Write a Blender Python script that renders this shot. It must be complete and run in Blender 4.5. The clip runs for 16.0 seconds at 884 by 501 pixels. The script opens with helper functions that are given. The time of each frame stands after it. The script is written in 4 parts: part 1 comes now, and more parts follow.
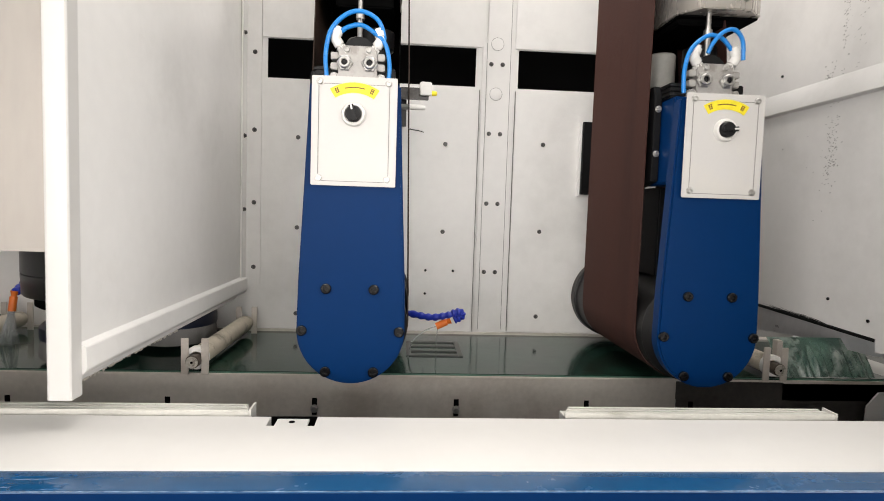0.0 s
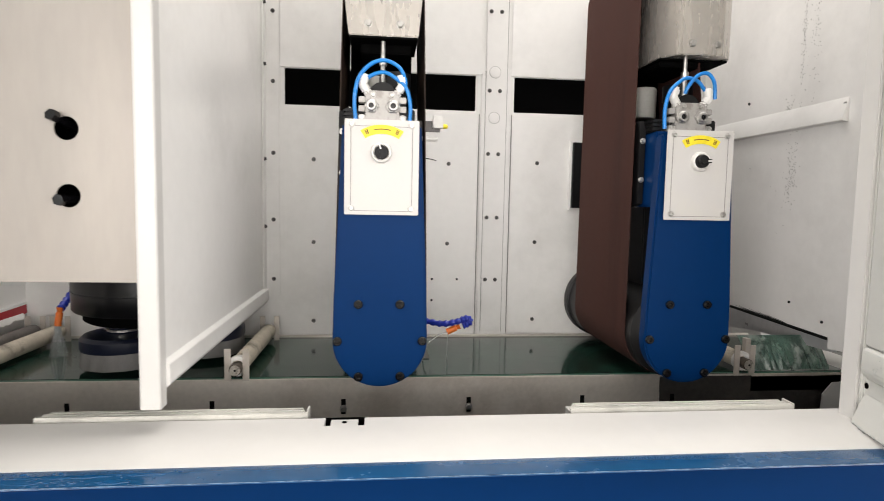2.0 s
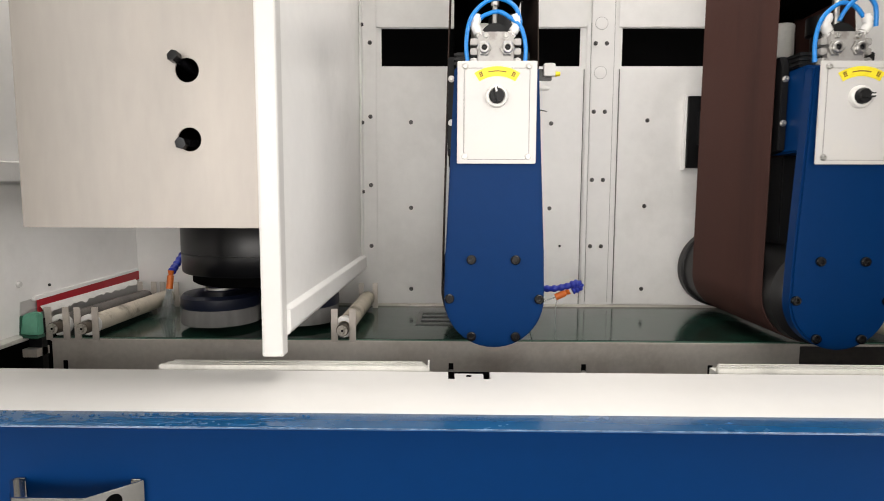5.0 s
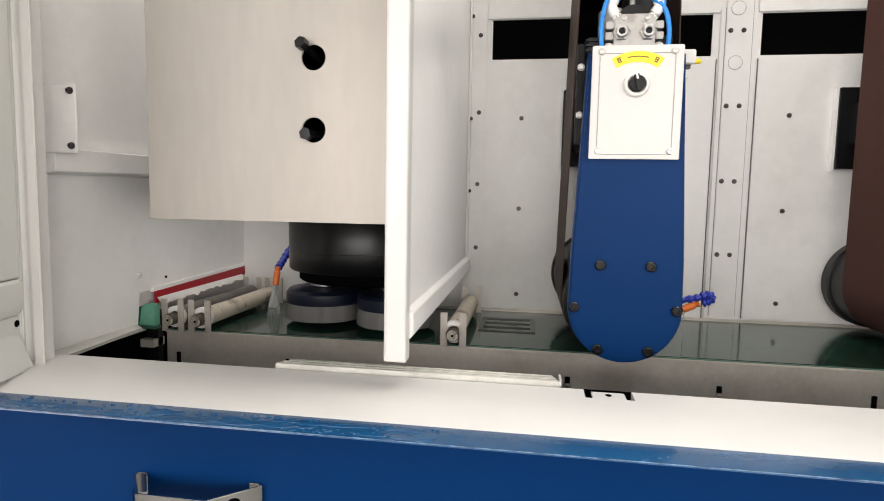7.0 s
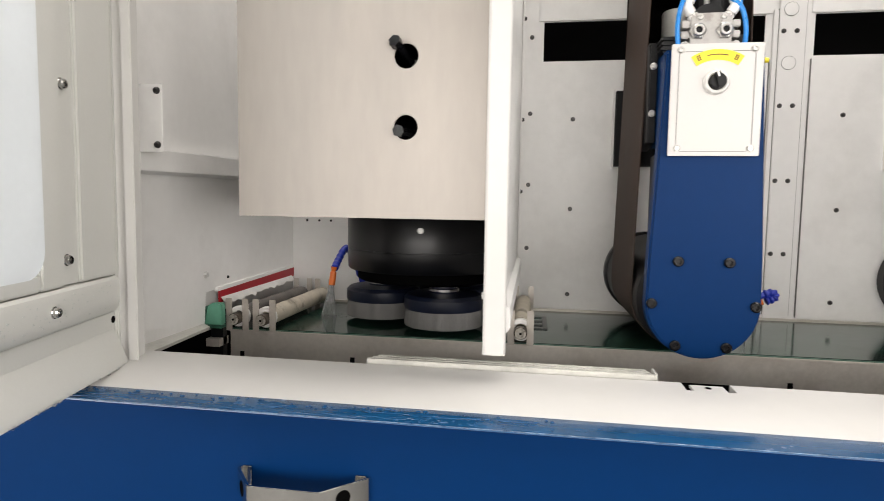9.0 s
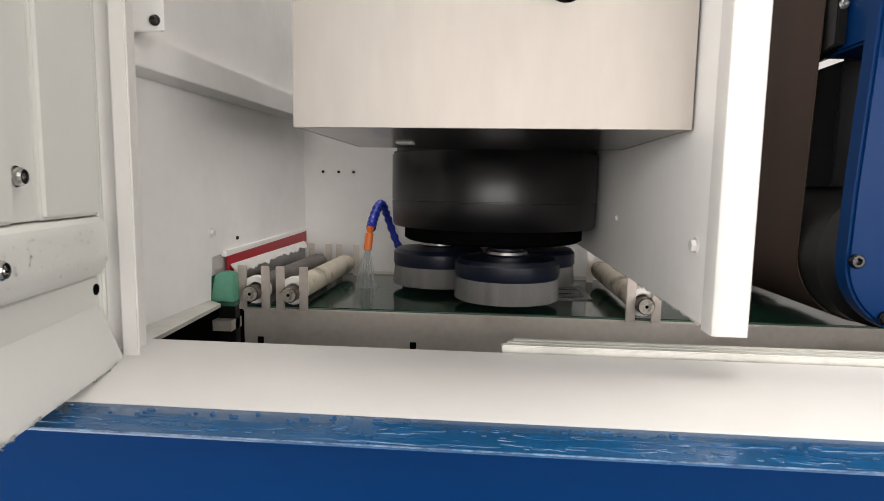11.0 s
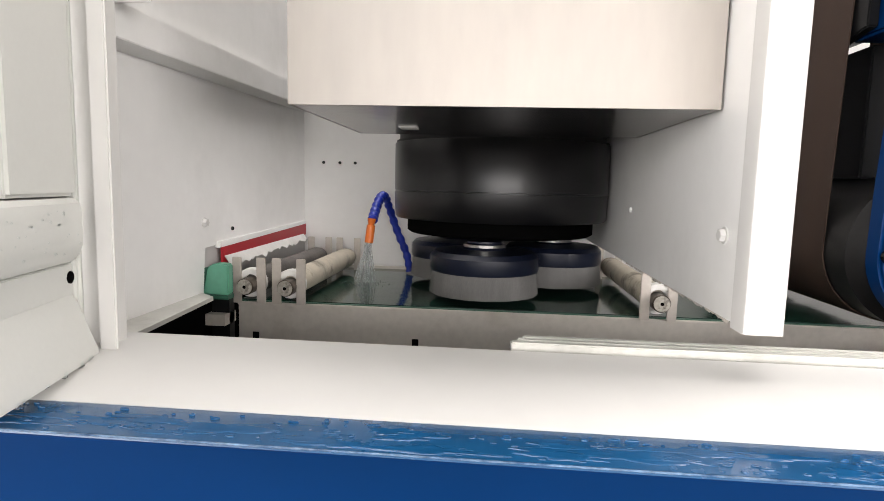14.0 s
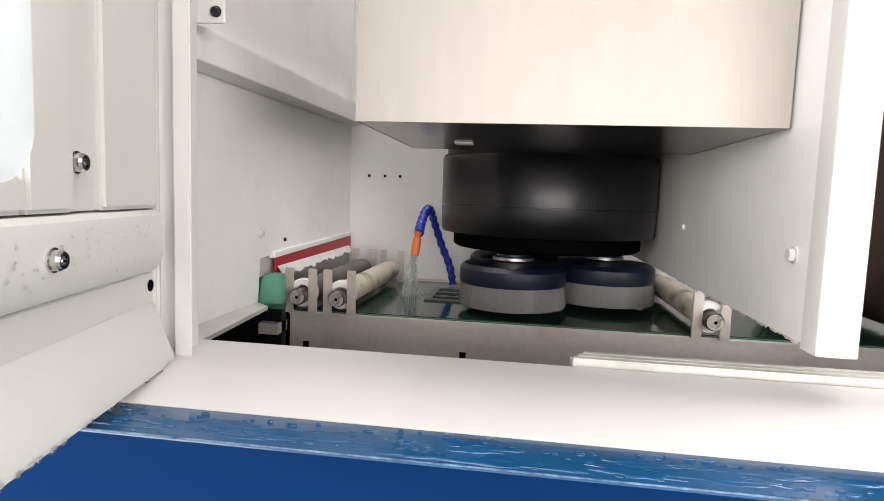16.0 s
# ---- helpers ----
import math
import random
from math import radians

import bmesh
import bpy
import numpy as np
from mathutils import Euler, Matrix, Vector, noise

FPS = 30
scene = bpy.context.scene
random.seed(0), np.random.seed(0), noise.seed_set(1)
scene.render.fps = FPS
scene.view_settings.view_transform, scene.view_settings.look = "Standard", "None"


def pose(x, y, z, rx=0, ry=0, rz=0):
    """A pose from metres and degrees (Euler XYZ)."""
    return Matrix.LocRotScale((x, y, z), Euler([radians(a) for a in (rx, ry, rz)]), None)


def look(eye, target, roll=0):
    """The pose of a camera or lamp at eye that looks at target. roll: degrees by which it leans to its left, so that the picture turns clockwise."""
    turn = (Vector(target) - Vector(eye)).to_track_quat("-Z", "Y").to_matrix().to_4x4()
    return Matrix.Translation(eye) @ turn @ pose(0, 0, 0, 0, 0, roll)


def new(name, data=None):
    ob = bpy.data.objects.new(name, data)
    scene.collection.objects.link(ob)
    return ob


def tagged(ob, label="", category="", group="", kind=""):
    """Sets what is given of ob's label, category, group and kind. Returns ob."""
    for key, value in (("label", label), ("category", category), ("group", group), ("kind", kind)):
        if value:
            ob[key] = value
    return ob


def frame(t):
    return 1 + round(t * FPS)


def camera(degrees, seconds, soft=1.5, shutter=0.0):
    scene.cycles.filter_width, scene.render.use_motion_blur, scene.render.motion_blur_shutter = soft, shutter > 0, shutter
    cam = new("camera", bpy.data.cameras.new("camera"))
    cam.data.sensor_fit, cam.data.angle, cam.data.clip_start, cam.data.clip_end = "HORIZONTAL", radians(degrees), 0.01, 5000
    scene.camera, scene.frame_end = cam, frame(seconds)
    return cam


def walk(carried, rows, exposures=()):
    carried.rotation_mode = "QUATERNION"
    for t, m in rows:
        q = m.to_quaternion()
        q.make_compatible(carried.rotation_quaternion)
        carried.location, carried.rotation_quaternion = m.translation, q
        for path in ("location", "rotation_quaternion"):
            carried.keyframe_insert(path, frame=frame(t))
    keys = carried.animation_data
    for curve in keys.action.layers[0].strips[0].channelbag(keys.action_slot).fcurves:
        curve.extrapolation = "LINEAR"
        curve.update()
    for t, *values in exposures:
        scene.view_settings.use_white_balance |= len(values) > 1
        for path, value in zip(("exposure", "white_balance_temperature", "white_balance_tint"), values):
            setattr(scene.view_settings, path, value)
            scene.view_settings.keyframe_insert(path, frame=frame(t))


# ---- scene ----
cam = camera(75.5, 16.0, soft=0.45, shutter=0.5)
PATH = [
    (0, (0.016, -0.059, 1.278), (0.148, 1.932, 1.14), 1.8),
    (0.5, (-0.008, -0.116, 1.291), (0.172, 1.872, 1.162), 1.5),
    (1, (-0.024, -0.14, 1.309), (0.203, 1.842, 1.168), 1.0),
    (1.5, (-0.043, -0.172, 1.33), (0.199, 1.806, 1.167), 0.9),
    (2, (-0.076, -0.204, 1.344), (0.13, 1.778, 1.18), 1.1),
    (2.5, (-0.102, -0.233, 1.357), (0.04, 1.756, 1.207), 1.2),
    (3, (-0.119, -0.237, 1.36), (-0.034, 1.756, 1.218), 1.1),
    (3.2, (-0.114, -0.237, 1.36), (-0.059, 1.757, 1.213), 0.8),
    (5.3, (-0.182, -0.122, 1.249), (-0.242, 1.868, 1.051), 0.2),
    (5.5, (-0.193, -0.118, 1.25), (-0.28, 1.869, 1.048), 0.2),
    (6, (-0.227, -0.104, 1.242), (-0.387, 1.879, 1.037), 0.5),
    (6.5, (-0.237, -0.082, 1.24), (-0.48, 1.893, 1.041), 0.8),
    (7, (-0.257, -0.061, 1.242), (-0.555, 1.909, 1.062), 1.1),
    (7.5, (-0.327, -0.069, 1.243), (-0.622, 1.903, 1.079), 1.0),
    (8, (-0.375, -0.109, 1.238), (-0.666, 1.864, 1.084), 0.7),
    (8.5, (-0.357, -0.098, 1.225), (-0.663, 1.873, 1.078), 0.7),
    (9, (-0.392, -0.092, 1.223), (-0.701, 1.878, 1.066), 0.9),
    (9.3, (-0.443, -0.062, 1.21), (-0.729, 1.911, 1.047), 1.0),
    (9.5, (-0.488, -0.043, 1.199), (-0.775, 1.929, 1.027), 1.2),
    (9.7, (-0.551, -0.008, 1.19), (-0.818, 1.966, 1.011), 1.3),
    (11.8, (-0.671, 0.235, 1.127), (-0.819, 2.216, 0.894), 0.7),
    (12, (-0.663, 0.229, 1.128), (-0.814, 2.209, 0.895), 0.8),
    (12.5, (-0.658, 0.229, 1.125), (-0.817, 2.209, 0.89), 0.9),
    (13, (-0.657, 0.237, 1.128), (-0.82, 2.216, 0.89), 1.0),
    (13.5, (-0.664, 0.239, 1.125), (-0.829, 2.219, 0.891), 1.2),
    (14, (-0.67, 0.238, 1.125), (-0.843, 2.217, 0.898), 1.4),
    (14.5, (-0.68, 0.242, 1.121), (-0.866, 2.221, 0.9), 1.7),
    (15, (-0.686, 0.238, 1.121), (-0.896, 2.216, 0.91), 1.9),
    (15.5, (-0.692, 0.232, 1.124), (-0.936, 2.207, 0.927), 2.0),
    (16, (-0.702, 0.226, 1.127), (-0.977, 2.199, 0.94), 2.0),
]
EXPOSURES = [(0.0, -0.26, 6550, 11), (9.0, -0.26, 6550, 11), (12.0, 0.0, 6480, 12), (13.0, 0.10, 6450, 12), (14.5, 0.28, 6400, 12), (16.0, 0.28, 6420, 12)]
walk(cam, [(t, look(eye, target, roll)) for t, eye, target, roll in PATH], EXPOSURES)

# ---- light: a workshop hall with broad ceiling panels and added front lamps ----
world = bpy.data.worlds.new("world")
scene.world = world
world.use_nodes = True
sky = world.node_tree.nodes.new("ShaderNodeTexSky")
sky.sky_type, sky.sun_disc = "NISHITA", False
sky.sun_elevation, sky.sun_rotation = radians(40), radians(170)
back = world.node_tree.nodes["Background"]
back.inputs[1].default_value = 0.06
world.node_tree.links.new(sky.outputs[0], back.inputs[0])


def area(name, m, sx, sy, watts, colour=(1, 1, 1)):
    lamp = bpy.data.lights.new(name, "AREA")
    lamp.shape, lamp.size, lamp.size_y, lamp.energy, lamp.color = "RECTANGLE", sx, sy, watts, colour
    ob = new(name, lamp)
    ob.matrix_world = m
    return ob


WARM = (1.0, 0.96, 0.92)
area("ceiling_panel_front", look((0.0, -2.0, 4.3), (0, 1.0, 1.2)), 9.0, 2.6, 90, WARM)
area("ceiling_panel_rear", look((-0.1, 1.30, 4.35), (-0.1, 1.32, 1.2)), 5.0, 1.2, 190, WARM)
# lamps added out of view, in front and at the sides, to brighten the bays
area("added_front_lamp", look((0.0, -7.8, 2.0), (0, 1.2, 1.1)), 12.0, 2.2, 600, WARM)
for gx, gy, watts in ((-5.2, -5.6, 370), (5.6, -5.4, 390)):
    area("added_side_lamp", look((gx, gy, 1.75), (0, 1.2, 1.1)), 4.0, 3.4, watts, WARM)


# ---- materials ----
def mat(name, colour, rough=0.5, metal=0.0, vary=0.12, scale=6.0, bump=0.1, fine=120.0, rough_vary=0.1,
        stretch=(1, 1, 1), stain_or_sheen=None, stain_amount=0.0, stain_scale=3.0, coat=0.0, transmission=0.0, piece=0.0, stain_sharp=0.16, specular=0.5):
    """A surface: base colour with coarse and fine variation, optional stains or painted sheen, grain relief and uneven
    gloss.
    """
    m = bpy.data.materials.new(name)
    m.use_nodes = True
    nt = m.node_tree
    n, l = nt.nodes, nt.links
    b = n["Principled BSDF"]
    tc = n.new("ShaderNodeTexCoord")
    mp = n.new("ShaderNodeMapping")
    mp.inputs["Scale"].default_value = stretch
    l.new(tc.outputs["Object"], mp.inputs[0])
    big, small = n.new("ShaderNodeTexNoise"), n.new("ShaderNodeTexNoise")
    big.inputs["Scale"].default_value, big.inputs["Detail"].default_value = scale, 5
    small.inputs["Scale"].default_value, small.inputs["Detail"].default_value = fine, 3
    l.new(mp.outputs[0], big.inputs["Vector"])
    l.new(mp.outputs[0], small.inputs["Vector"])
    both = n.new("ShaderNodeMix")
    both.data_type = "FLOAT"
    both.inputs[0].default_value = 0.35
    l.new(big.outputs["Fac"], both.inputs[2])
    l.new(small.outputs["Fac"], both.inputs[3])
    ramp = n.new("ShaderNodeValToRGB")
    ramp.color_ramp.elements[0].position, ramp.color_ramp.elements[1].position = 0.3, 0.7
    ramp.color_ramp.elements[0].color = (*[c * (1 - vary) for c in colour], 1)
    ramp.color_ramp.elements[1].color = (*[min(1, c * (1 + vary)) for c in colour], 1)
    l.new(both.outputs[0], ramp.inputs[0])
    out = ramp.outputs[0]
    if piece:
        info, hsv = n.new("ShaderNodeObjectInfo"), n.new("ShaderNodeHueSaturation")
        mr = n.new("ShaderNodeMapRange")
        mr.inputs[3].default_value, mr.inputs[4].default_value = 1 - piece, 1 + piece
        l.new(info.outputs["Random"], mr.inputs[0])
        l.new(mr.outputs[0], hsv.inputs["Value"])
        l.new(out, hsv.inputs["Color"])
        out = hsv.outputs[0]
    if stain_or_sheen:
        sn, sr, mx = n.new("ShaderNodeTexNoise"), n.new("ShaderNodeValToRGB"), n.new("ShaderNodeMix")
        sn.inputs["Scale"].default_value, sn.inputs["Detail"].default_value = stain_scale, 8
        sn.inputs["Roughness"].default_value = 0.65
        l.new(mp.outputs[0], sn.inputs["Vector"])
        sr.color_ramp.elements[0].position, sr.color_ramp.elements[1].position = 0.5, 0.5 + stain_sharp
        sr.color_ramp.elements[1].color = (stain_amount, stain_amount, stain_amount, 1)
        l.new(sn.outputs["Fac"], sr.inputs[0])
        mx.data_type = "RGBA"
        mx.inputs[7].default_value = (*stain_or_sheen, 1)
        l.new(sr.outputs[0], mx.inputs[0])
        l.new(out, mx.inputs[6])
        out = mx.outputs[2]
    l.new(out, b.inputs["Base Color"])
    rr = n.new("ShaderNodeMapRange")
    rr.inputs[3].default_value, rr.inputs[4].default_value = max(0.02, rough - rough_vary), min(1, rough + rough_vary)
    l.new(both.outputs[0], rr.inputs[0])
    l.new(rr.outputs[0], b.inputs["Roughness"])
    b.inputs["Metallic"].default_value = metal
    b.inputs["Specular IOR Level"].default_value = specular
    b.inputs["Coat Weight"].default_value = coat
    b.inputs["Transmission Weight"].default_value = transmission
    if bump:
        bp = n.new("ShaderNodeBump")
        bp.inputs["Strength"].default_value, bp.inputs["Distance"].default_value = bump, 0.002
        l.new(both.outputs[0], bp.inputs["Height"])
        l.new(bp.outputs[0], b.inputs["Normal"])
    return m


# one white coat in two tones: front pieces darkened, inside walls lightened against the lighting
WHITE = mat("white_powder_coat", (0.58, 0.57, 0.55), 0.36, vary=0.03, scale=4, bump=0, fine=40, rough_vary=0.03, stain_or_sheen=(0.5, 0.48, 0.44), stain_amount=0.16, stain_scale=2.2)
WALLWHITE = mat("white_powder_coat_lighter", (0.79, 0.78, 0.76), 0.30, vary=0.04, scale=3, bump=0, fine=40, rough_vary=0.03, stain_or_sheen=(0.42, 0.41, 0.38), stain_amount=0.22, stain_scale=2.6)
DOORWHITE = mat("door_powder_coat", (0.56, 0.56, 0.53), 0.40, vary=0.03, scale=4, bump=0.12, fine=220, stain_or_sheen=(0.5, 0.5, 0.45), stain_amount=0.2, stain_scale=5)
PLATEWHITE = mat("plate_paint", (0.55, 0.536, 0.52), 0.40, vary=0.02, bump=0.03, fine=200, stain_or_sheen=(0.6, 0.57, 0.5), stain_amount=0.25, stain_scale=14)
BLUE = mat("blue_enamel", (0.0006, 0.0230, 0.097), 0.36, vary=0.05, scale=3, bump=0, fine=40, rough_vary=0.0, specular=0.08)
# the apron's blue, wet, with light reflected from above painted in as lighter colour
LEDGEBLUE = mat("wet_blue_enamel_lit", (0.008, 0.072, 0.185), 0.26, vary=0.12, scale=9, bump=0.10, fine=60, rough_vary=0.08, coat=0.25)
# lighter upright blotches paint the hood's soft reflections into the colour
STEEL = mat("brushed_stainless", (0.325, 0.298, 0.270), 0.42, 0.30, vary=0.09, scale=1.8, bump=0.04, fine=60, stretch=(1, 1, 0.25), stain_or_sheen=(0.45, 0.40, 0.35), stain_amount=0.55, stain_scale=3.2, stain_sharp=0.3)
COVERSTEEL = mat("satin_stainless", (0.50, 0.47, 0.43), 0.28, 0.6, vary=0.1, scale=2.4, bump=0.05, fine=60, stretch=(1, 1, 0.25))
BEDSTEEL = mat("stained_bed_steel", (0.56, 0.52, 0.47), 0.36, 0.30, vary=0.14, scale=5, bump=0.10, fine=90, stain_or_sheen=(0.24, 0.19, 0.15), stain_amount=0.72, stain_scale=4.2, stain_sharp=0.26)
# bed steel in a much darker tone, for the inlet end
DARKBED = mat("dark_bed_steel", (0.035, 0.031, 0.028), 0.45, 0.3, vary=0.5, scale=6, bump=0.12, fine=90, stain_or_sheen=(0.09, 0.08, 0.07), stain_amount=0.5, stain_scale=8)
BRIGHT = mat("machined_aluminium", (0.40, 0.385, 0.365), 0.40, 0.35, vary=0.1, bump=0.05, fine=200, stain_or_sheen=(0.20, 0.18, 0.16), stain_amount=0.6, stain_scale=45)
# dark steel tone paints the shade and black reflection under the hood
SHADESTEEL = mat("shaded_stainless", (0.17, 0.16, 0.15), 0.20, 1.0, vary=0.1, scale=4, bump=0.05, fine=60)
WALLZINC = mat("dull_zinc", (0.055, 0.052, 0.050), 0.30, 0.6, vary=0.4, scale=90, bump=0.1)
CHROME = mat("chrome", (0.62, 0.61, 0.59), 0.06, 1.0, vary=0.10, scale=16, bump=0.04, rough_vary=0.03)
SEAM = mat("panel_joint", (0.22, 0.215, 0.20), 0.8, vary=0.2, bump=0)
SCREW = mat("zinc_screw", (0.45, 0.44, 0.42), 0.32, 0.95, vary=0.2, scale=60, bump=0.1)
DARKSCREW = mat("blackened_screw", (0.005, 0.005, 0.006), 0.22, 0.2, vary=0.3, scale=80, bump=0.1)
BLACK = mat("black_paint", (0.006, 0.006, 0.0065), 0.42, vary=0.3, bump=0.05, fine=90, specular=0.25)
# near-black, no gloss: paints the darkness in holes, gaps and hidden insides
VOID = mat("shade_black", (0.0025, 0.0025, 0.0025), 0.9, vary=0.3, bump=0, specular=0.02)
DRUMBLACK = mat("black_plastic_guard", (0.004, 0.004, 0.005), 0.30, vary=0.35, scale=3, bump=0.05, fine=40, rough_vary=0.08, stretch=(1, 1, 0.3), stain_or_sheen=(0.012, 0.011, 0.011), stain_amount=0.35, stain_scale=6, specular=0.45)
RUBBER = mat("black_rubber", (0.010, 0.0095, 0.0095), 0.42, vary=0.3, bump=0.15, fine=120, specular=0.25)
ABRASIVE = mat("brown_abrasive_belt", (0.058, 0.026, 0.021), 0.8, vary=0.15, scale=3, bump=0.6, fine=900, stretch=(1, 3, 0.25), stain_or_sheen=(0.030, 0.015, 0.014), stain_amount=0.5, stain_scale=3.5, specular=0.12)
WORNBELT = mat("worn_brown_abrasive", (0.042, 0.025, 0.018), 0.6, vary=0.3, scale=7, bump=0.5, fine=700, stretch=(1, 3, 0.25), stain_or_sheen=(0.02, 0.015, 0.014), stain_amount=0.7, stain_scale=4, specular=0.2)
GREENBELT = mat("wet_green_belt", (0.010, 0.036, 0.025), 0.12, vary=0.4, scale=9, bump=0.35, fine=38, rough_vary=0.10, stain_or_sheen=(0.005, 0.010, 0.008), stain_amount=0.9, stain_scale=7, stain_sharp=0.10, coat=0.08, specular=0.4)
GREENEDGE = mat("green_belt_edge", (0.03, 0.10, 0.065), 0.35, vary=0.3, scale=30, bump=0.2)
GREENPAINT = mat("belt_end_green", (0.10, 0.29, 0.20), 0.4, vary=0.12, scale=20, bump=0.1)
REDFLAP = mat("red_rubber_flap", (0.36, 0.012, 0.022), 0.45, vary=0.15, scale=14, bump=0.1)
SHAFT = mat("rusty_dark_shaft", (0.085, 0.070, 0.055), 0.4, 0.6, vary=0.4, scale=40, bump=0.3, fine=200)
SHAFTEND = mat("worn_shaft_face", (0.42, 0.39, 0.34), 0.4, 0.5, vary=0.3, scale=60, bump=0.4, fine=200, stain_or_sheen=(0.06, 0.05, 0.04), stain_amount=0.9, stain_scale=70)
FELT = mat("dirty_beige_roller", (0.50, 0.45, 0.36), 0.7, vary=0.15, scale=30, bump=0.4, fine=300, stain_or_sheen=(0.10, 0.085, 0.07), stain_amount=0.85, stain_scale=16)
DARKFELT = mat("soaked_grey_roller", (0.11, 0.10, 0.09), 0.55, vary=0.4, scale=26, bump=0.4, fine=260)
HOSEBLUE = mat("blue_hose_plastic", (0.012, 0.03, 0.33), 0.35, vary=0.12, bump=0.05)
TUBEBLUE = mat("blue_air_tube", (0.006, 0.20, 0.60), 0.3, vary=0.08, bump=0.03)
ORANGE = mat("orange_nozzle_plastic", (0.75, 0.17, 0.02), 0.35, vary=0.1, bump=0.05)
FITTING = mat("white_fitting_plastic", (0.70, 0.69, 0.66), 0.35, vary=0.08, scale=50, bump=0.08)
YELLOW = mat("yellow_sticker", (0.80, 0.66, 0.02), 0.4, vary=0.12, scale=60, bump=0.05)
INK = mat("sticker_ink", (0.16, 0.07, 0.01), 0.5, vary=0.2, bump=0)
LINEINK = mat("grey_engraved_line", (0.20, 0.19, 0.18), 0.5, vary=0.2, bump=0)
BRISTLE = mat("grey_abrasive_bristle", (0.17, 0.166, 0.16), 0.8, vary=0.3, scale=10, bump=0.5, fine=500, stretch=(3, 3, 0.15))
BRUSHBLUE = mat("dark_blue_brush_holder", (0.006, 0.009, 0.022), 0.35, vary=0.3, scale=8, bump=0.1)
PLASTICRAIL = mat("grey_white_rail", (0.55, 0.54, 0.50), 0.42, vary=0.12, scale=12, bump=0.1, stain_or_sheen=(0.25, 0.24, 0.22), stain_amount=0.4, stain_scale=9)
CONCRETE = mat("hall_concrete", (0.22, 0.22, 0.21), 0.7, vary=0.15, scale=2, bump=0.2, fine=60)
HALLWALL = mat("hall_paint", (0.42, 0.42, 0.40), 0.7, vary=0.05, scale=1.5, bump=0.05)
GLASSY = mat("frosted_window_film", (0.70, 0.73, 0.75), 0.45, vary=0.04, scale=9, bump=0.10, fine=90, transmission=0.5)
CHUTESTEEL = mat("pale_zinc_sheet", (0.62, 0.61, 0.63), 0.30, 0.35, vary=0.12, scale=7, bump=0.08, fine=60)
# pale streaks in the colour paint bright reflections on the film
CURTAIN = mat("wet_plastic_sheet", (0.10, 0.19, 0.15), 0.08, vary=0.6, scale=26, bump=0.7, fine=60, stretch=(1, 1, 0.22), transmission=0.5, stain_or_sheen=(0.75, 0.78, 0.74), stain_amount=0.5, stain_scale=30, specular=0.8, coat=0.6)
WATER = mat("water", (0.90, 0.94, 0.95), 0.04, vary=0.02, bump=0.0, transmission=1.0, rough_vary=0.02)
WATER.node_tree.nodes["Principled BSDF"].inputs["IOR"].default_value = 1.33
SPRAY = mat("aerated_water", (0.86, 0.88, 0.88), 0.12, vary=0.1, scale=40, bump=0.0, transmission=0.8)
SPRAY.node_tree.nodes["Principled BSDF"].inputs["IOR"].default_value = 1.2
# paler blue paints the bright highlight along the ledge's wet lip
LITEDGE = mat("wet_edge_highlight", (0.12, 0.20, 0.32), 0.15, vary=0.6, scale=60, bump=0.6, fine=260, coat=0.5, stain_or_sheen=(0.008, 0.05, 0.14), stain_amount=0.95, stain_scale=34)
BEAD = mat("water_film_on_blue", (0.008, 0.068, 0.175), 0.14, vary=0.15, scale=30, bump=0.2, fine=140, rough_vary=0.04, specular=0.42)
PLATESTEEL = mat("wet_sheet_steel", (0.075, 0.075, 0.072), 0.3, 0.8, vary=0.2, scale=14, bump=0.08, fine=120)


# ---- mesh helpers ----
def box(bm, x0, x1, y0, y1, z0, z1, m=None):
    vs = [bm.verts.new(Vector((x, y, z))) for x in (x0, x1) for y in (y0, y1) for z in (z0, z1)]
    if m:
        for v in vs:
            v.co = m @ v.co
    for f in ((0, 1, 3, 2), (4, 6, 7, 5), (0, 4, 5, 1), (2, 3, 7, 6), (0, 2, 6, 4), (1, 5, 7, 3)):
        bm.faces.new([vs[i] for i in f])
    return bm


def prism(bm, outline, axis, a, b):
    """A plate: an outline of (u, v) pushed along axis from a to b. axis y: (x, z); axis x: (y, z); axis z: (x, y)."""
    def at(u, v, w):
        return {"y": (u, w, v), "x": (w, u, v), "z": (u, v, w)}[axis]
    one = [bm.verts.new(at(u, v, a)) for u, v in outline]
    two = [bm.verts.new(at(u, v, b)) for u, v in outline]
    bm.faces.new(one)
    bm.faces.new(two[::-1])
    for i in range(len(outline)):
        j = (i + 1) % len(outline)
        bm.faces.new((one[i], two[i], two[j], one[j]))
    return bm


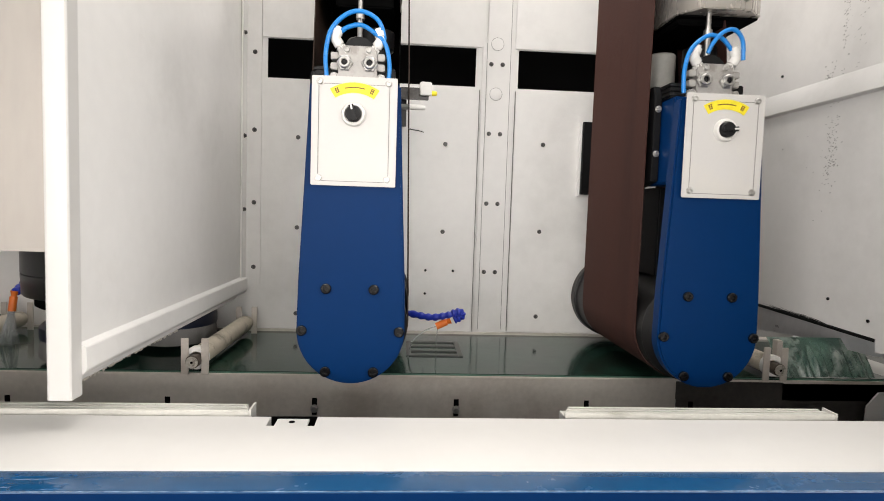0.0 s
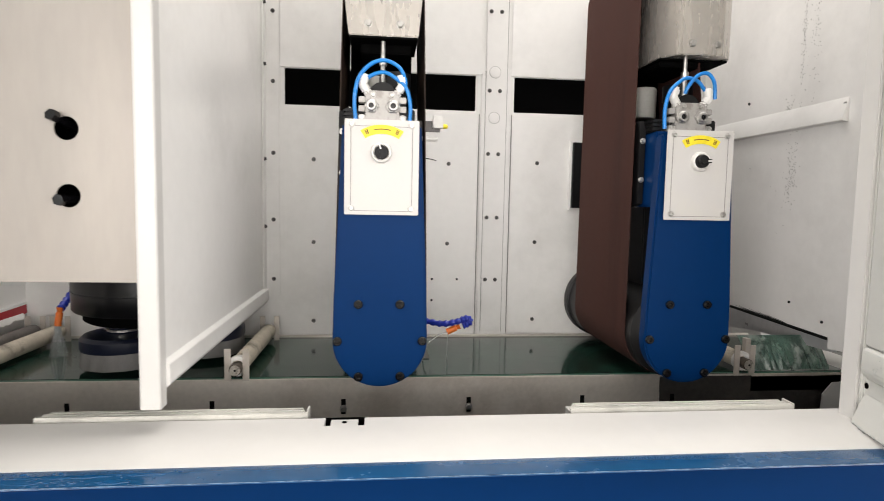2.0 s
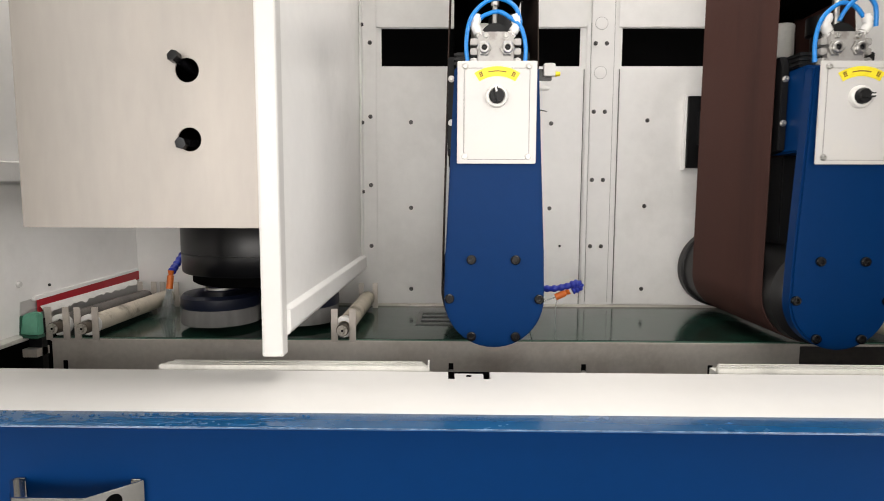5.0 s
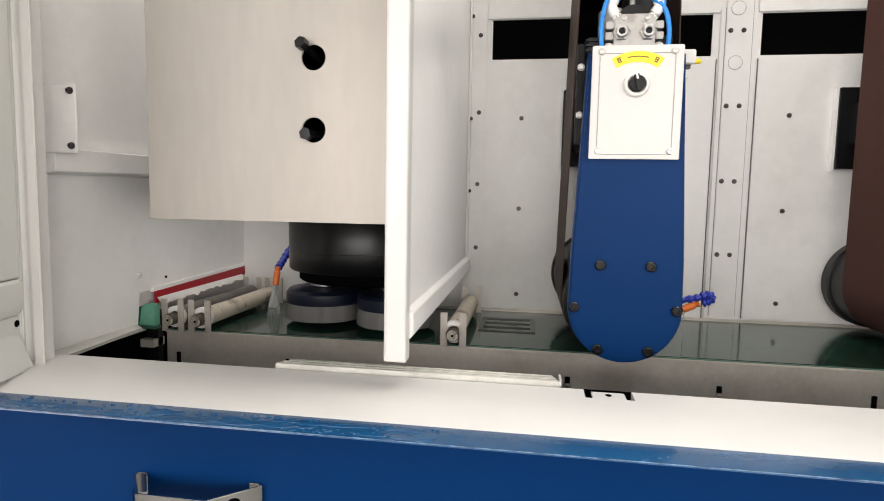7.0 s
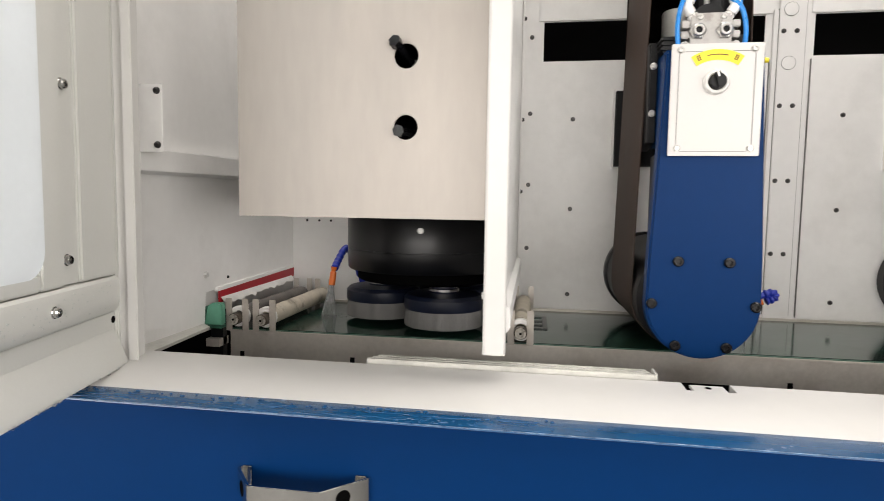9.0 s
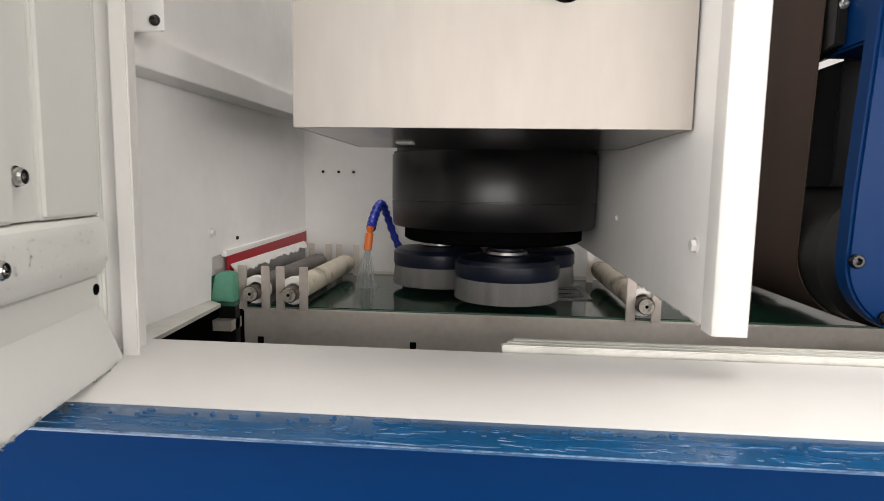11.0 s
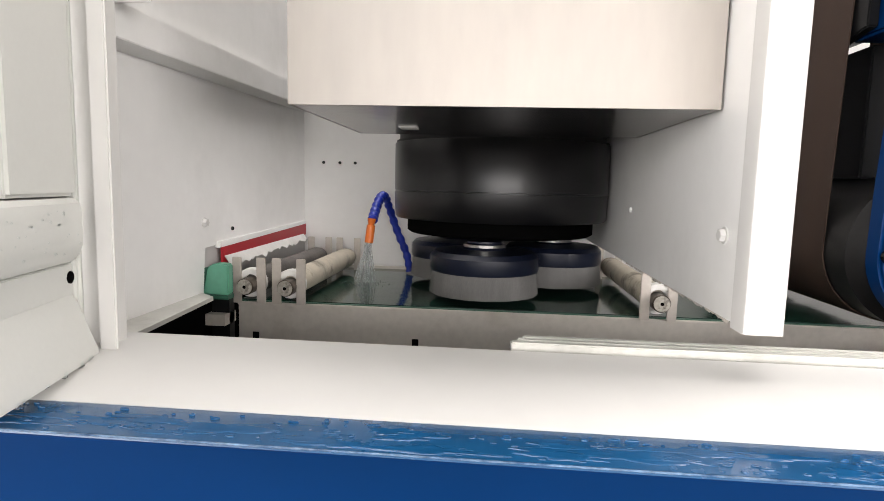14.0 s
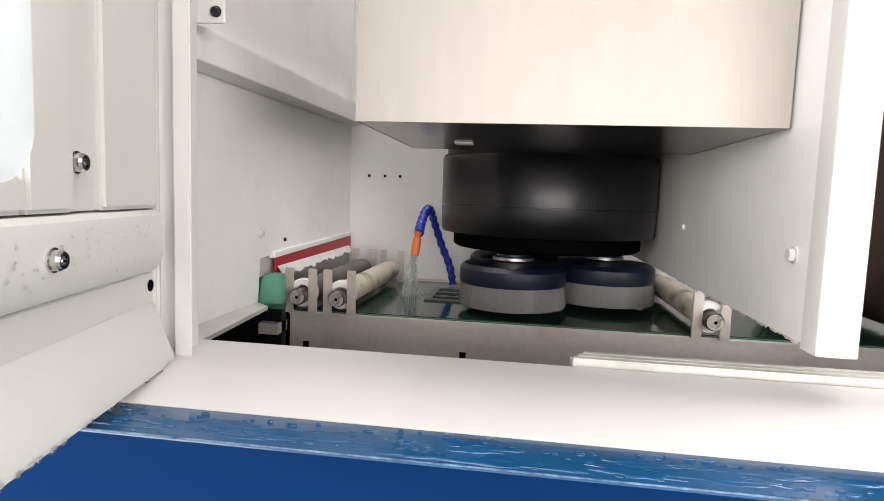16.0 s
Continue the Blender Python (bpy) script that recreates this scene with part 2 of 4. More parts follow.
def lathe(bm, profile, origin=(0, 0, 0), axis="z", seg=32):
    """A turned body: profile of (radius, height) from bottom to top round an axis; zero radius closes it."""
    turn = {"z": Matrix(), "y": Matrix.Rotation(radians(-90), 4, "X"), "-y": Matrix.Rotation(radians(90), 4, "X"), "x": Matrix.Rotation(radians(90), 4, "Y")}[axis]
    m = Matrix.Translation(origin) @ turn
    rings = []
    for r, h in profile:
        if r < 1e-6:
            rings.append([bm.verts.new(m @ Vector((0, 0, h)))])
        else:
            rings.append([bm.verts.new(m @ Vector((r * math.cos(2 * math.pi * i / seg), r * math.sin(2 * math.pi * i / seg), h))) for i in range(seg)])
    for a, b in zip(rings, rings[1:]):
        for i in range(seg):
            j = (i + 1) % seg
            if len(a) == 1 and len(b) == 1:
                continue
            if len(a) == 1:
                bm.faces.new((a[0], b[i], b[j]))
            elif len(b) == 1:
                bm.faces.new((a[i], a[j], b[0]))
            else:
                bm.faces.new((a[i], a[j], b[j], b[i]))
    return bm


def smooth_path(points, n=8):
    ps = [Vector(p) for p in points]
    out = []
    for i in range(len(ps) - 1):
        p0, p1, p2, p3 = ps[max(i - 1, 0)], ps[i], ps[i + 1], ps[min(i + 2, len(ps) - 1)]
        for k in range(n):
            t = k / n
            out.append(0.5 * (2 * p1 + (p2 - p0) * t + (2 * p0 - 5 * p1 + 4 * p2 - p3) * t * t + (3 * p1 - p0 - 3 * p2 + p3) * t ** 3))
    return out + [ps[-1]]


def tube(bm, path, radius, seg=10, ribs=0.0):
    """A round tube along a path; ribs: how far every other ring swells (a segmented hose)."""
    rings = []
    for i, p in enumerate(path):
        d = (path[min(i + 1, len(path) - 1)] - path[max(i - 1, 0)]).normalized()
        u = d.orthogonal().normalized() if i == 0 else (u - d * u.dot(d)).normalized()
        v = d.cross(u)
        r = radius(i / (len(path) - 1)) if callable(radius) else radius
        r *= 1 + (ribs if i % 4 < 2 else -ribs)
        rings.append([bm.verts.new(p + r * (u * math.cos(2 * math.pi * k / seg) + v * math.sin(2 * math.pi * k / seg))) for k in range(seg)])
    for a, b in zip(rings, rings[1:]):
        for k in range(seg):
            j = (k + 1) % seg
            bm.faces.new((a[k], a[j], b[j], b[k]))
    bm.faces.new(rings[0][::-1])
    bm.faces.new(rings[-1])
    return bm


def finish(bm, bevel=0.0, segments=2):
    bmesh.ops.recalc_face_normals(bm, faces=bm.faces)
    if bevel:
        edges = [e for e in bm.edges if len(e.link_faces) == 2 and e.calc_face_angle() > 0.6]
        bmesh.ops.bevel(bm, geom=edges, offset=bevel, segments=segments, affect="EDGES", clamp_overlap=True)
    return bm


def part(name, bm, material, parent=None, label="", bevel=0.0, smooth=True, wound=False):
    """Links a bmesh as one mesh object, under a thing or a part when one is given."""
    if not wound:
        finish(bm, bevel)
    me = bpy.data.meshes.new(name)
    bm.to_mesh(me)
    bm.free()
    me.materials.append(material)
    if smooth:
        for p in me.polygons:
            p.use_smooth = True
        me.set_sharp_from_angle(angle=radians(35))
    ob = new(name, me)
    if parent:
        ob.parent = parent
    return tagged(ob, label)


def same(name, mesh, parent, m, label=""):
    """A piece of its own on a shared mesh."""
    ob = new(name, mesh)
    ob.parent = parent
    ob.matrix_basis = m
    return tagged(ob, label)


def thing(name, label, category, group="", kind="", at=(0, 0, 0)):
    ob = new(name)
    ob.empty_display_size = 0.05
    ob.location = at
    return tagged(ob, label, category, group, kind)


def B():
    return bmesh.new()


# shared screw meshes: heads point to -y, base at y = 0
def screw_mesh(name, r, h, material, hexed=False, washer=0.0, drop=0.0):
    bm = B()
    if washer:
        lathe(bm, [(0, 0), (washer, 0), (washer, 0.0012), (0, 0.0012)], axis="-y", seg=16)
    base = 0.001 if washer else 0
    if hexed:
        lathe(bm, [(0, base), (r, base), (r, base + h * 0.85), (r * 0.85, base + h), (0, base + h)], axis="-y", seg=6)
    else:
        lathe(bm, [(0, base), (r, base), (r, base + h * 0.7), (r * 0.8, base + h), (r * 0.5, base + h), (r * 0.45, base + h - drop), (0, base + h - drop)], axis="-y", seg=14)
    finish(bm)
    me = bpy.data.meshes.new(name)
    bm.to_mesh(me)
    bm.free()
    me.materials.append(material)
    return me


CAPSCREW = screw_mesh("socket_screw", 0.0098, 0.007, DARKSCREW, drop=0.005)
PLATESCREW = screw_mesh("plate_screw", 0.0055, 0.004, SCREW, washer=0.0068, drop=0.002)
WALLSCREW = screw_mesh("wall_screw", 0.0048, 0.005, WALLZINC, washer=0.0062, drop=0.003)
HEXBOLT = screw_mesh("hex_bolt", 0.0075, 0.007, SCREW, hexed=True, washer=0.009)
DOORBOLT = screw_mesh("domed_bolt", 0.0068, 0.006, CHROME, washer=0.0080, drop=0.003)
PAINTBOLT = screw_mesh("painted_bolt", 0.0062, 0.005, WHITE, hexed=True, washer=0.008)
SMALLBOLT = screw_mesh("painted_screw", 0.0042, 0.004, FITTING)
TINYSCREW = screw_mesh("tiny_screw", 0.0035, 0.003, DARKSCREW, drop=0.002)
FACE_LEFT, FACE_RIGHT = -90, 90    # turns that point a screw head to -x, +x


# ---- the machine's enclosure ----
LEFT, RIGHT, BACK, TOP = -1.12, 0.95, 1.575, 2.25
SILL = 0.971

hall = tagged(part("floor", box(B(), -7, 7, -8, 6, -0.1, 0.0), CONCRETE), "grey concrete workshop floor", "floor", kind="structure")
tagged(part("ceiling", box(B(), -7, 7, -8, 6, 4.6, 4.7), HALLWALL), "pale workshop ceiling", "ceiling", kind="structure")
tagged(part("wall_west", box(B(), -7.2, -7, -8, 6, 0, 4.6), HALLWALL), "pale workshop wall", "wall", kind="structure")
tagged(part("wall_east", box(B(), 7, 7.2, -8, 6, 0, 4.6), HALLWALL), "pale workshop wall", "wall", kind="structure")
tagged(part("wall_north", box(B(), -7, 7, 6, 6.2, 0, 4.6), HALLWALL), "pale workshop wall", "wall", kind="structure")

# never in view; added to keep the sky out of reflections
tagged(part("unseen_wall_south", box(B(), -7, 7, -8.2, -8, 0, 4.6), HALLWALL), "pale workshop wall", "wall", kind="structure")

# back wall with two long slots cut through it
back_wall = thing("back_wall", "white painted sheet-metal back wall with black slots and screws", "wall", kind="structure")
SLOT = (1.631, 1.738)
for x0, x1, z0, z1 in ((LEFT, RIGHT, 0.60, SLOT[0]), (LEFT, RIGHT, SLOT[1], TOP), (LEFT, -0.373, *SLOT), (0.204, 0.325, *SLOT), (0.90, RIGHT, *SLOT)):
    part("panel", box(B(), x0, x1, BACK, BACK + 0.004, z0, z1), WALLWHITE, back_wall)
# sheet well behind the wall, coloured near-black for the unlit space
part("slot_backing", box(B(), LEFT, RIGHT, BACK + 0.20, BACK + 0.22, 1.45, 1.92), VOID, back_wall, "near-black sheet painting the dark space behind the slots")
part("post_strip", box(B(), 0.222, 0.312, BACK - 0.006, BACK - 0.001, 0.925, 1.75), WALLWHITE, back_wall, bevel=0.0012)
part("post_cover", box(B(), 0.235, 0.300, BACK - 0.010, BACK - 0.0065, 0.93, TOP), WALLWHITE, back_wall, bevel=0.001)
part("upper_panel", box(B(), -0.386, 0.220, BACK - 0.005, BACK - 0.001, 1.740, TOP), WALLWHITE, back_wall, bevel=0.001)
part("upper_panel", box(B(), 0.314, 0.90, BACK - 0.005, BACK - 0.001, 1.740, TOP), WALLWHITE, back_wall, bevel=0.001)
part("lower_panel", box(B(), -0.365, 0.215, BACK - 0.004, BACK - 0.001, 0.93, 1.622), WALLWHITE, back_wall, bevel=0.001)
part("lower_panel", box(B(), 0.32, 0.92, BACK - 0.004, BACK - 0.001, 0.935, 1.622), WALLWHITE, back_wall, bevel=0.001)
for cz in (1.749, 1.611):
    part("plug", lathe(B(), [(0, 0), (0.017, 0), (0.017, 0.0012), (0.0155, 0.0016), (0, 0.0016)], (0.262, BACK - 0.010, cz), "-y", 28), WALLWHITE, back_wall, "round blanking plug")
    part("plug_joint", lathe(B(), [(0.0172, 0), (0.0180, 0), (0.0180, 0.0008), (0.0172, 0.0008)], (0.262, BACK - 0.010, cz), "-y", 28), SEAM, back_wall)
for x, y, z in [(-0.287, 0.004, z) for z in (0.975, 1.219, 1.470)] + [(0.124, 0.004, z) for z in (1.219, 1.467)] + [(0.404, 0.004, z) for z in (0.979, 1.227, 1.476)] \
        + [(x, 0.010, z) for x in (0.246, 0.278) for z in (1.107, 1.303, 1.500, 1.693, 1.93)]:
    same("screw", WALLSCREW, back_wall, pose(x, BACK - y, z))
for x, z in ((0.078, 1.107), (0.157, 1.107), (0.078, 1.040)):
    same("screw", TINYSCREW, back_wall, pose(x, BACK - 0.004, z))
for x in (-1.073, -1.034, -0.997):
    same("screw", TINYSCREW, back_wall, pose(x, BACK, 1.172))

for x0, x1 in ((0.512, 0.70), (-0.175, 0.0)):
    part("flange_plate", box(B(), x0, x1, BACK - 0.030, BACK - 0.005, 1.338, 1.542), BLACK, back_wall, "black bearing flange", bevel=0.002)
    part("flange_rim", box(B(), x0 - 0.006, x0 - 0.0005, BACK - 0.022, BACK - 0.005, 1.332, 1.548), WALLWHITE, back_wall)

for x, z0, z1 in ((0.2165, 0.93, 1.622), (0.3185, 0.935, 1.622), (0.2341, 0.94, 1.752), (0.3011, 0.94, 2.1)):
    part("joint", box(B(), x - 0.0005, x + 0.0005, BACK - 0.0072, BACK - 0.0005, z0, z1), SEAM, back_wall)

# side walls: the conveyor passes under their lower edges
wall_left = thing("wall_left", "white painted side wall with an open slot for the belt", "wall", kind="structure")
part("panel", prism(B(), [(0.74, 0.93), (1.088, 0.946), (1.096, 1.018), (BACK, 1.030), (BACK, TOP), (0.74, TOP)], "x", LEFT - 0.004, LEFT), WALLWHITE, wall_left)
part("ledge", prism(B(), [(0.0, 0.0), (0.030, 0.006), (0.030, 0.046), (0.0, 0.050)], "y", 0.845, BACK - 0.01), WALLWHITE, wall_left, bevel=0.001).matrix_basis = pose(LEFT + 0.001, 0, 1.256, 1.1)
part("corner_plate", box(B(), LEFT, -1.038, 0.836, 0.840, 1.310, 1.428), WALLWHITE, wall_left, bevel=0.001)
for z in (1.416, 1.322):
    same("screw", WALLSCREW, wall_left, pose(-1.048, 0.836, z))
same("screw", PAINTBOLT, wall_left, pose(LEFT, 1.095, 1.058, 0, 0, FACE_RIGHT))
same("screw", TINYSCREW, wall_left, pose(LEFT, 1.19, 1.042, 0, 0, FACE_RIGHT))
part("bottom_flange", prism(B(), [(LEFT - 0.02, 0.80), (LEFT + 0.05, 0.80), (LEFT + 0.03, 1.06), (LEFT - 0.02, 1.10)], "z", 0.942, 0.948), PLASTICRAIL, wall_left, "dirty white folded edge")
part("flap", prism(B(), [(1.145, 0.985), (BACK - 0.005, 1.000), (BACK - 0.005, 1.026), (1.145, 1.014)], "x", LEFT + 0.001, LEFT + 0.005), REDFLAP, wall_left, "dark red rubber flap")
part("flap_clamp", prism(B(), [(1.135, 1.014), (BACK - 0.005, 1.026), (BACK - 0.005, 1.034), (1.135, 1.024)], "x", LEFT - 0.004, LEFT + 0.006), WALLWHITE, wall_left, bevel=0.001)

wall_right = thing("wall_right", "white painted side wall with scuffs above the belt slot", "wall", kind="structure")
part("panel", prism(B(), [(0.74, 0.93), (0.953, 0.985), (0.953, 1.030), (0.996, 1.026), (0.998, 1.049), (1.371, 1.058), (BACK, 1.062), (BACK, TOP), (0.74, TOP)], "x", RIGHT, RIGHT + 0.004), WALLWHITE, wall_right)
part("ledge", prism(B(), [(0, 0), (-0.015, 0.003), (-0.0155, 0.006), (0, 0.055)], "y", 0.985, BACK - 0.01), WALLWHITE, wall_right).matrix_basis = pose(RIGHT - 0.001, 0, 1.543)
part("inlet_plate", prism(B(), [(1.10, 0.990), (1.123, 0.986), (1.369, 0.977), (1.536, 0.960), (1.570, 0.958), (1.570, 1.10), (1.10, 1.10)], "x", 1.060, 1.064), CHUTESTEEL, wall_right, "pale folded plate beside the inlet")
bm, rnd = B(), random.Random(17)
prism(bm, [(0.998, 1.0455), (1.371, 1.0545), (1.371, 1.0615), (1.18, 1.0570), (0.998, 1.0525)], "x", RIGHT - 0.003, RIGHT - 0.0004)
for k in range(14):
    y = 1.08 + 0.013 * k
    pts = [Vector((RIGHT - 0.003 - 0.0008 * (k % 4), y + 0.10 * q / 5, 1.0535 + 0.0004 * k + 0.007 * (q / 5) * (1 + k % 3) / 2 + rnd.uniform(-0.001, 0.001))) for q in range(6)]
    tube(bm, smooth_path(pts, 2), lambda u: 0.0011 * (1.1 - u), 5)
part("torn_seal", bm, BLACK, wall_right, "frayed black sealing strip")
same("screw", WALLSCREW, wall_right, pose(RIGHT, 0.992, 1.583, 0, 0, FACE_LEFT))
for y, z in ((1.34, 1.64), (1.018, 1.084), (1.13, 1.112)):
    same("screw", TINYSCREW, wall_right, pose(RIGHT, y, z, 0, 0, FACE_LEFT))

# front frame: jambs, sill, blue apron
frame_front = thing("front_frame", "white door frame with a blue apron below", "frame", kind="structure")
part("jamb", prism(B(), [(-1.125, 0.732), (-1.0235, 0.732), (-1.0235, 0.716), (-1.006, 0.716), (-1.006, 0.7195), (-1.0195, 0.7195), (-1.0195, 0.752), (-1.125, 0.752)], "z", 0.95, TOP), WHITE, frame_front, bevel=0.0015)
part("jamb", prism(B(), [(0.772, 0.716), (0.792, 0.716), (0.792, 0.73), (0.955, 0.73), (0.955, 0.752), (0.772, 0.752)], "z", 0.95, TOP), WHITE, frame_front, bevel=0.0015)
NX0, NX1 = -0.171, -0.104
CUT_Y = 0.737
CUT_Z = 0.968 + (SILL - 0.968) * (CUT_Y - 0.692) / (0.770 - 0.692)
FRONT = [(CUT_Y, CUT_Z), (0.692, 0.968), (0.676, 0.965), (0.6285, 0.9575), (0.626, 0.9565), (0.625, 0.954), (0.625, 0.940), (CUT_Y, 0.951)]
REAR = [(0.7685, SILL), (CUT_Y, CUT_Z), (CUT_Y, 0.951), (0.764, 0.955), (0.764, 0.90), (0.770, 0.90), (0.770, SILL - 0.0015)]
bm = B()
for a, b in ((-1.06, NX0), (NX0, NX1), (NX1, 0.80)):
    prism(bm, FRONT, "x", a, b)
for a, b in ((-1.06, NX0), (NX1, 0.80)):
    prism(bm, REAR, "x", a, b)
bmesh.ops.remove_doubles(bm, verts=bm.verts, dist=0.00002)
part("sill", bm, WHITE, frame_front, "white folded sill with a cut at its rear edge")
part("notch_tab", prism(B(), [(CUT_Y + 0.0003, CUT_Z - 0.0006), (0.7645, CUT_Z - 0.0002), (0.7645, CUT_Z - 0.004), (CUT_Y + 0.0003, CUT_Z - 0.004)], "x", NX0 + 0.0105, NX1 - 0.011), WHITE, frame_front)
# near-black plates paint the dark depth of the notch
part("notch_floor_shade", box(B(), NX0 - 0.004, NX1 + 0.004, CUT_Y + 0.0005, 0.7755, 0.935, 0.9405), VOID, frame_front)
part("notch_back_shade", box(B(), NX0 - 0.03, NX1 + 0.004, 0.7758, 0.7775, 0.90, 0.9685), VOID, frame_front)
part("tab_hole", lathe(B(), [(0, 0), (0.0045, 0), (0.0045, 0.0006), (0, 0.0006)], (-0.138, 0.752, CUT_Z - 0.0002), "z", 16), VOID, frame_front)
part("apron_ledge", prism(B(), [(0.6245, 0.9565), (0.582, 0.9535), (0.5815, 0.9505), (0.6395, 0.9475), (0.6395, 0.9505)], "x", -1.40, 1.25), LEDGEBLUE, frame_front, "wet blue ledge with splashes, lightened for reflected light", bevel=0.001)
part("ledge_edge", prism(B(), [(0.5822, 0.9537), (0.5814, 0.9537), (0.5809, 0.9533), (0.5809, 0.9528), (0.5814, 0.9524)], "x", -1.40, 1.25), LITEDGE, frame_front, "wet edge of the ledge with a painted highlight")
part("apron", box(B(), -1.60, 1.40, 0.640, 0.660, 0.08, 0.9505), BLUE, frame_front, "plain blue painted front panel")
part("outer_cheek", box(B(), -1.60, -1.130, 0.732, 1.86, 0.05, TOP), WHITE, frame_front)
for y0, y1, z0, z1 in ((0.732, 1.86, 0.05, 0.879), (0.732, 1.86, 1.141, TOP), (0.732, 1.079, 0.8795, 1.1405), (1.60, 1.86, 0.8795, 1.1405)):
    part("outer_cheek", box(B(), 1.215, 1.40, y0, y1, z0, z1), WHITE, frame_front, "outer side with the inlet's opening")
part("cheek_front", box(B(), 0.956, 1.214, 0.732, 0.752, 0.95, TOP), WHITE, frame_front)
part("lower_front", box(B(), -1.60, 1.40, 0.662, 0.731, 0.05, 0.930), BLUE, frame_front)
part("rear_skin", box(B(), -1.60, 1.40, 1.861, 1.90, 0.05, TOP), WHITE, frame_front)
# black side panel and tray paint the shade below the conveyor
part("tray_side_shade", box(B(), -1.1285, -1.1245, 0.80, 1.57, 0.70, 0.925), VOID, frame_front)
tagged(part("catch_tray", box(B(), -1.1245, 1.15, 0.79, 1.57, 0.68, 0.70), VOID), "near-black tray painting the dark space under the conveyor", "tray", kind="structure")

# partition between the disc bay and the belt bay
partition = thing("partition", "white sheet-metal partition with a folded front edge", "partition", kind="structure")
PX0, PX1 = -0.459, -0.430
part("sheet", box(B(), PX0, PX0 + 0.004, 0.7505, BACK - 0.002, 1.012, TOP - 0.01), WALLWHITE, partition)
part("sheet", box(B(), PX1 - 0.006, PX1 - 0.002, 0.7505, BACK - 0.002, 1.030, TOP - 0.01), WALLWHITE, partition)
# same paint as the sheets, in the darker tone to offset strong front light
part("front_edge", prism(B(), [(PX0, 0.7503), (PX0, 0.729), (PX0 + 0.001, 0.7262), (PX0 + 0.0035, 0.7245), (PX0 + 0.006, 0.724), (PX1 + 0.002, 0.724), (PX1 + 0.004, 0.726), (PX1 + 0.004, 0.7503)], "z", 1.007, TOP - 0.01), WHITE, partition)
part("bottom_fold", prism(B(), [(PX1 - 0.002, 1.080), (PX1 + 0.009, 1.074), (PX1 + 0.010, 1.042), (PX1 + 0.004, 1.034), (PX1 - 0.010, 1.030), (PX1 - 0.002, 1.040)], "y", 0.7512, BACK - 0.01), WALLWHITE, partition, bevel=0.001)
part("rear_angle", prism(B(), [(PX1 - 0.001, 1.528), (PX1 + 0.003, 1.528), (PX1 + 0.003, BACK - 0.005), (-0.388, BACK - 0.005), (-0.388, BACK - 0.001), (PX1 - 0.001, BACK - 0.001)], "z", 1.055, TOP - 0.02), WALLWHITE, partition)
for z in (1.105, 1.286, 1.486, 1.697, 1.90):
    same("screw", WALLSCREW, partition, pose(-0.406, BACK - 0.005, z))
for z in (1.270, 1.470, 1.745, 1.92):
    same("screw", WALLSCREW, partition, pose(PX1 + 0.003, 1.545, z - 0.004, 0, 0, FACE_RIGHT))
same("screw", PAINTBOLT, partition, pose(PX0, 0.777, 1.086, 0, 0, FACE_LEFT))
same("screw", SMALLBOLT, partition, pose(PX0, 1.135, 1.094, 0, 0, FACE_LEFT))


bm, rnd = B(), random.Random(31)
for k in range(120):
    q = 0.0008 + 0.0020 * rnd.random()
    lathe(bm, [(0, -q * 1.6), (q * 0.7, -q), (q, 0), (q * 0.5, q * 0.6), (0, q * 0.8)], (PX0 + 0.002 + 0.002 * rnd.random(), 0.76 + 0.40 * rnd.random(), 1.0115), "z", 7)
tagged(part("edge_drops", bm, BEDSTEEL, partition, "grey drips along the lower edge"), kind="stuff")
bm, rnd = B(), random.Random(8)
for cy, cz, n, sy, sz in ((1.155, 1.44, 130, 0.010, 0.040), (1.175, 1.590, 80, 0.010, 0.020), (1.14, 1.78, 150, 0.004, 0.11), (1.10, 1.80, 90, 0.010, 0.10), (1.20, 1.30, 10, 0.05, 0.10)):
    for k in range(n):
        y, z, q = rnd.gauss(cy, sy), rnd.gauss(cz, sz), rnd.uniform(0.0003, 0.0010)
        box(bm, RIGHT - 0.0006, RIGHT - 0.0001, y - q, y + q, z - q * rnd.uniform(0.6, 2.2), z + q)
tagged(part("scuffs", bm, SEAM, wall_right, "small grey scuff marks"), kind="stuff")


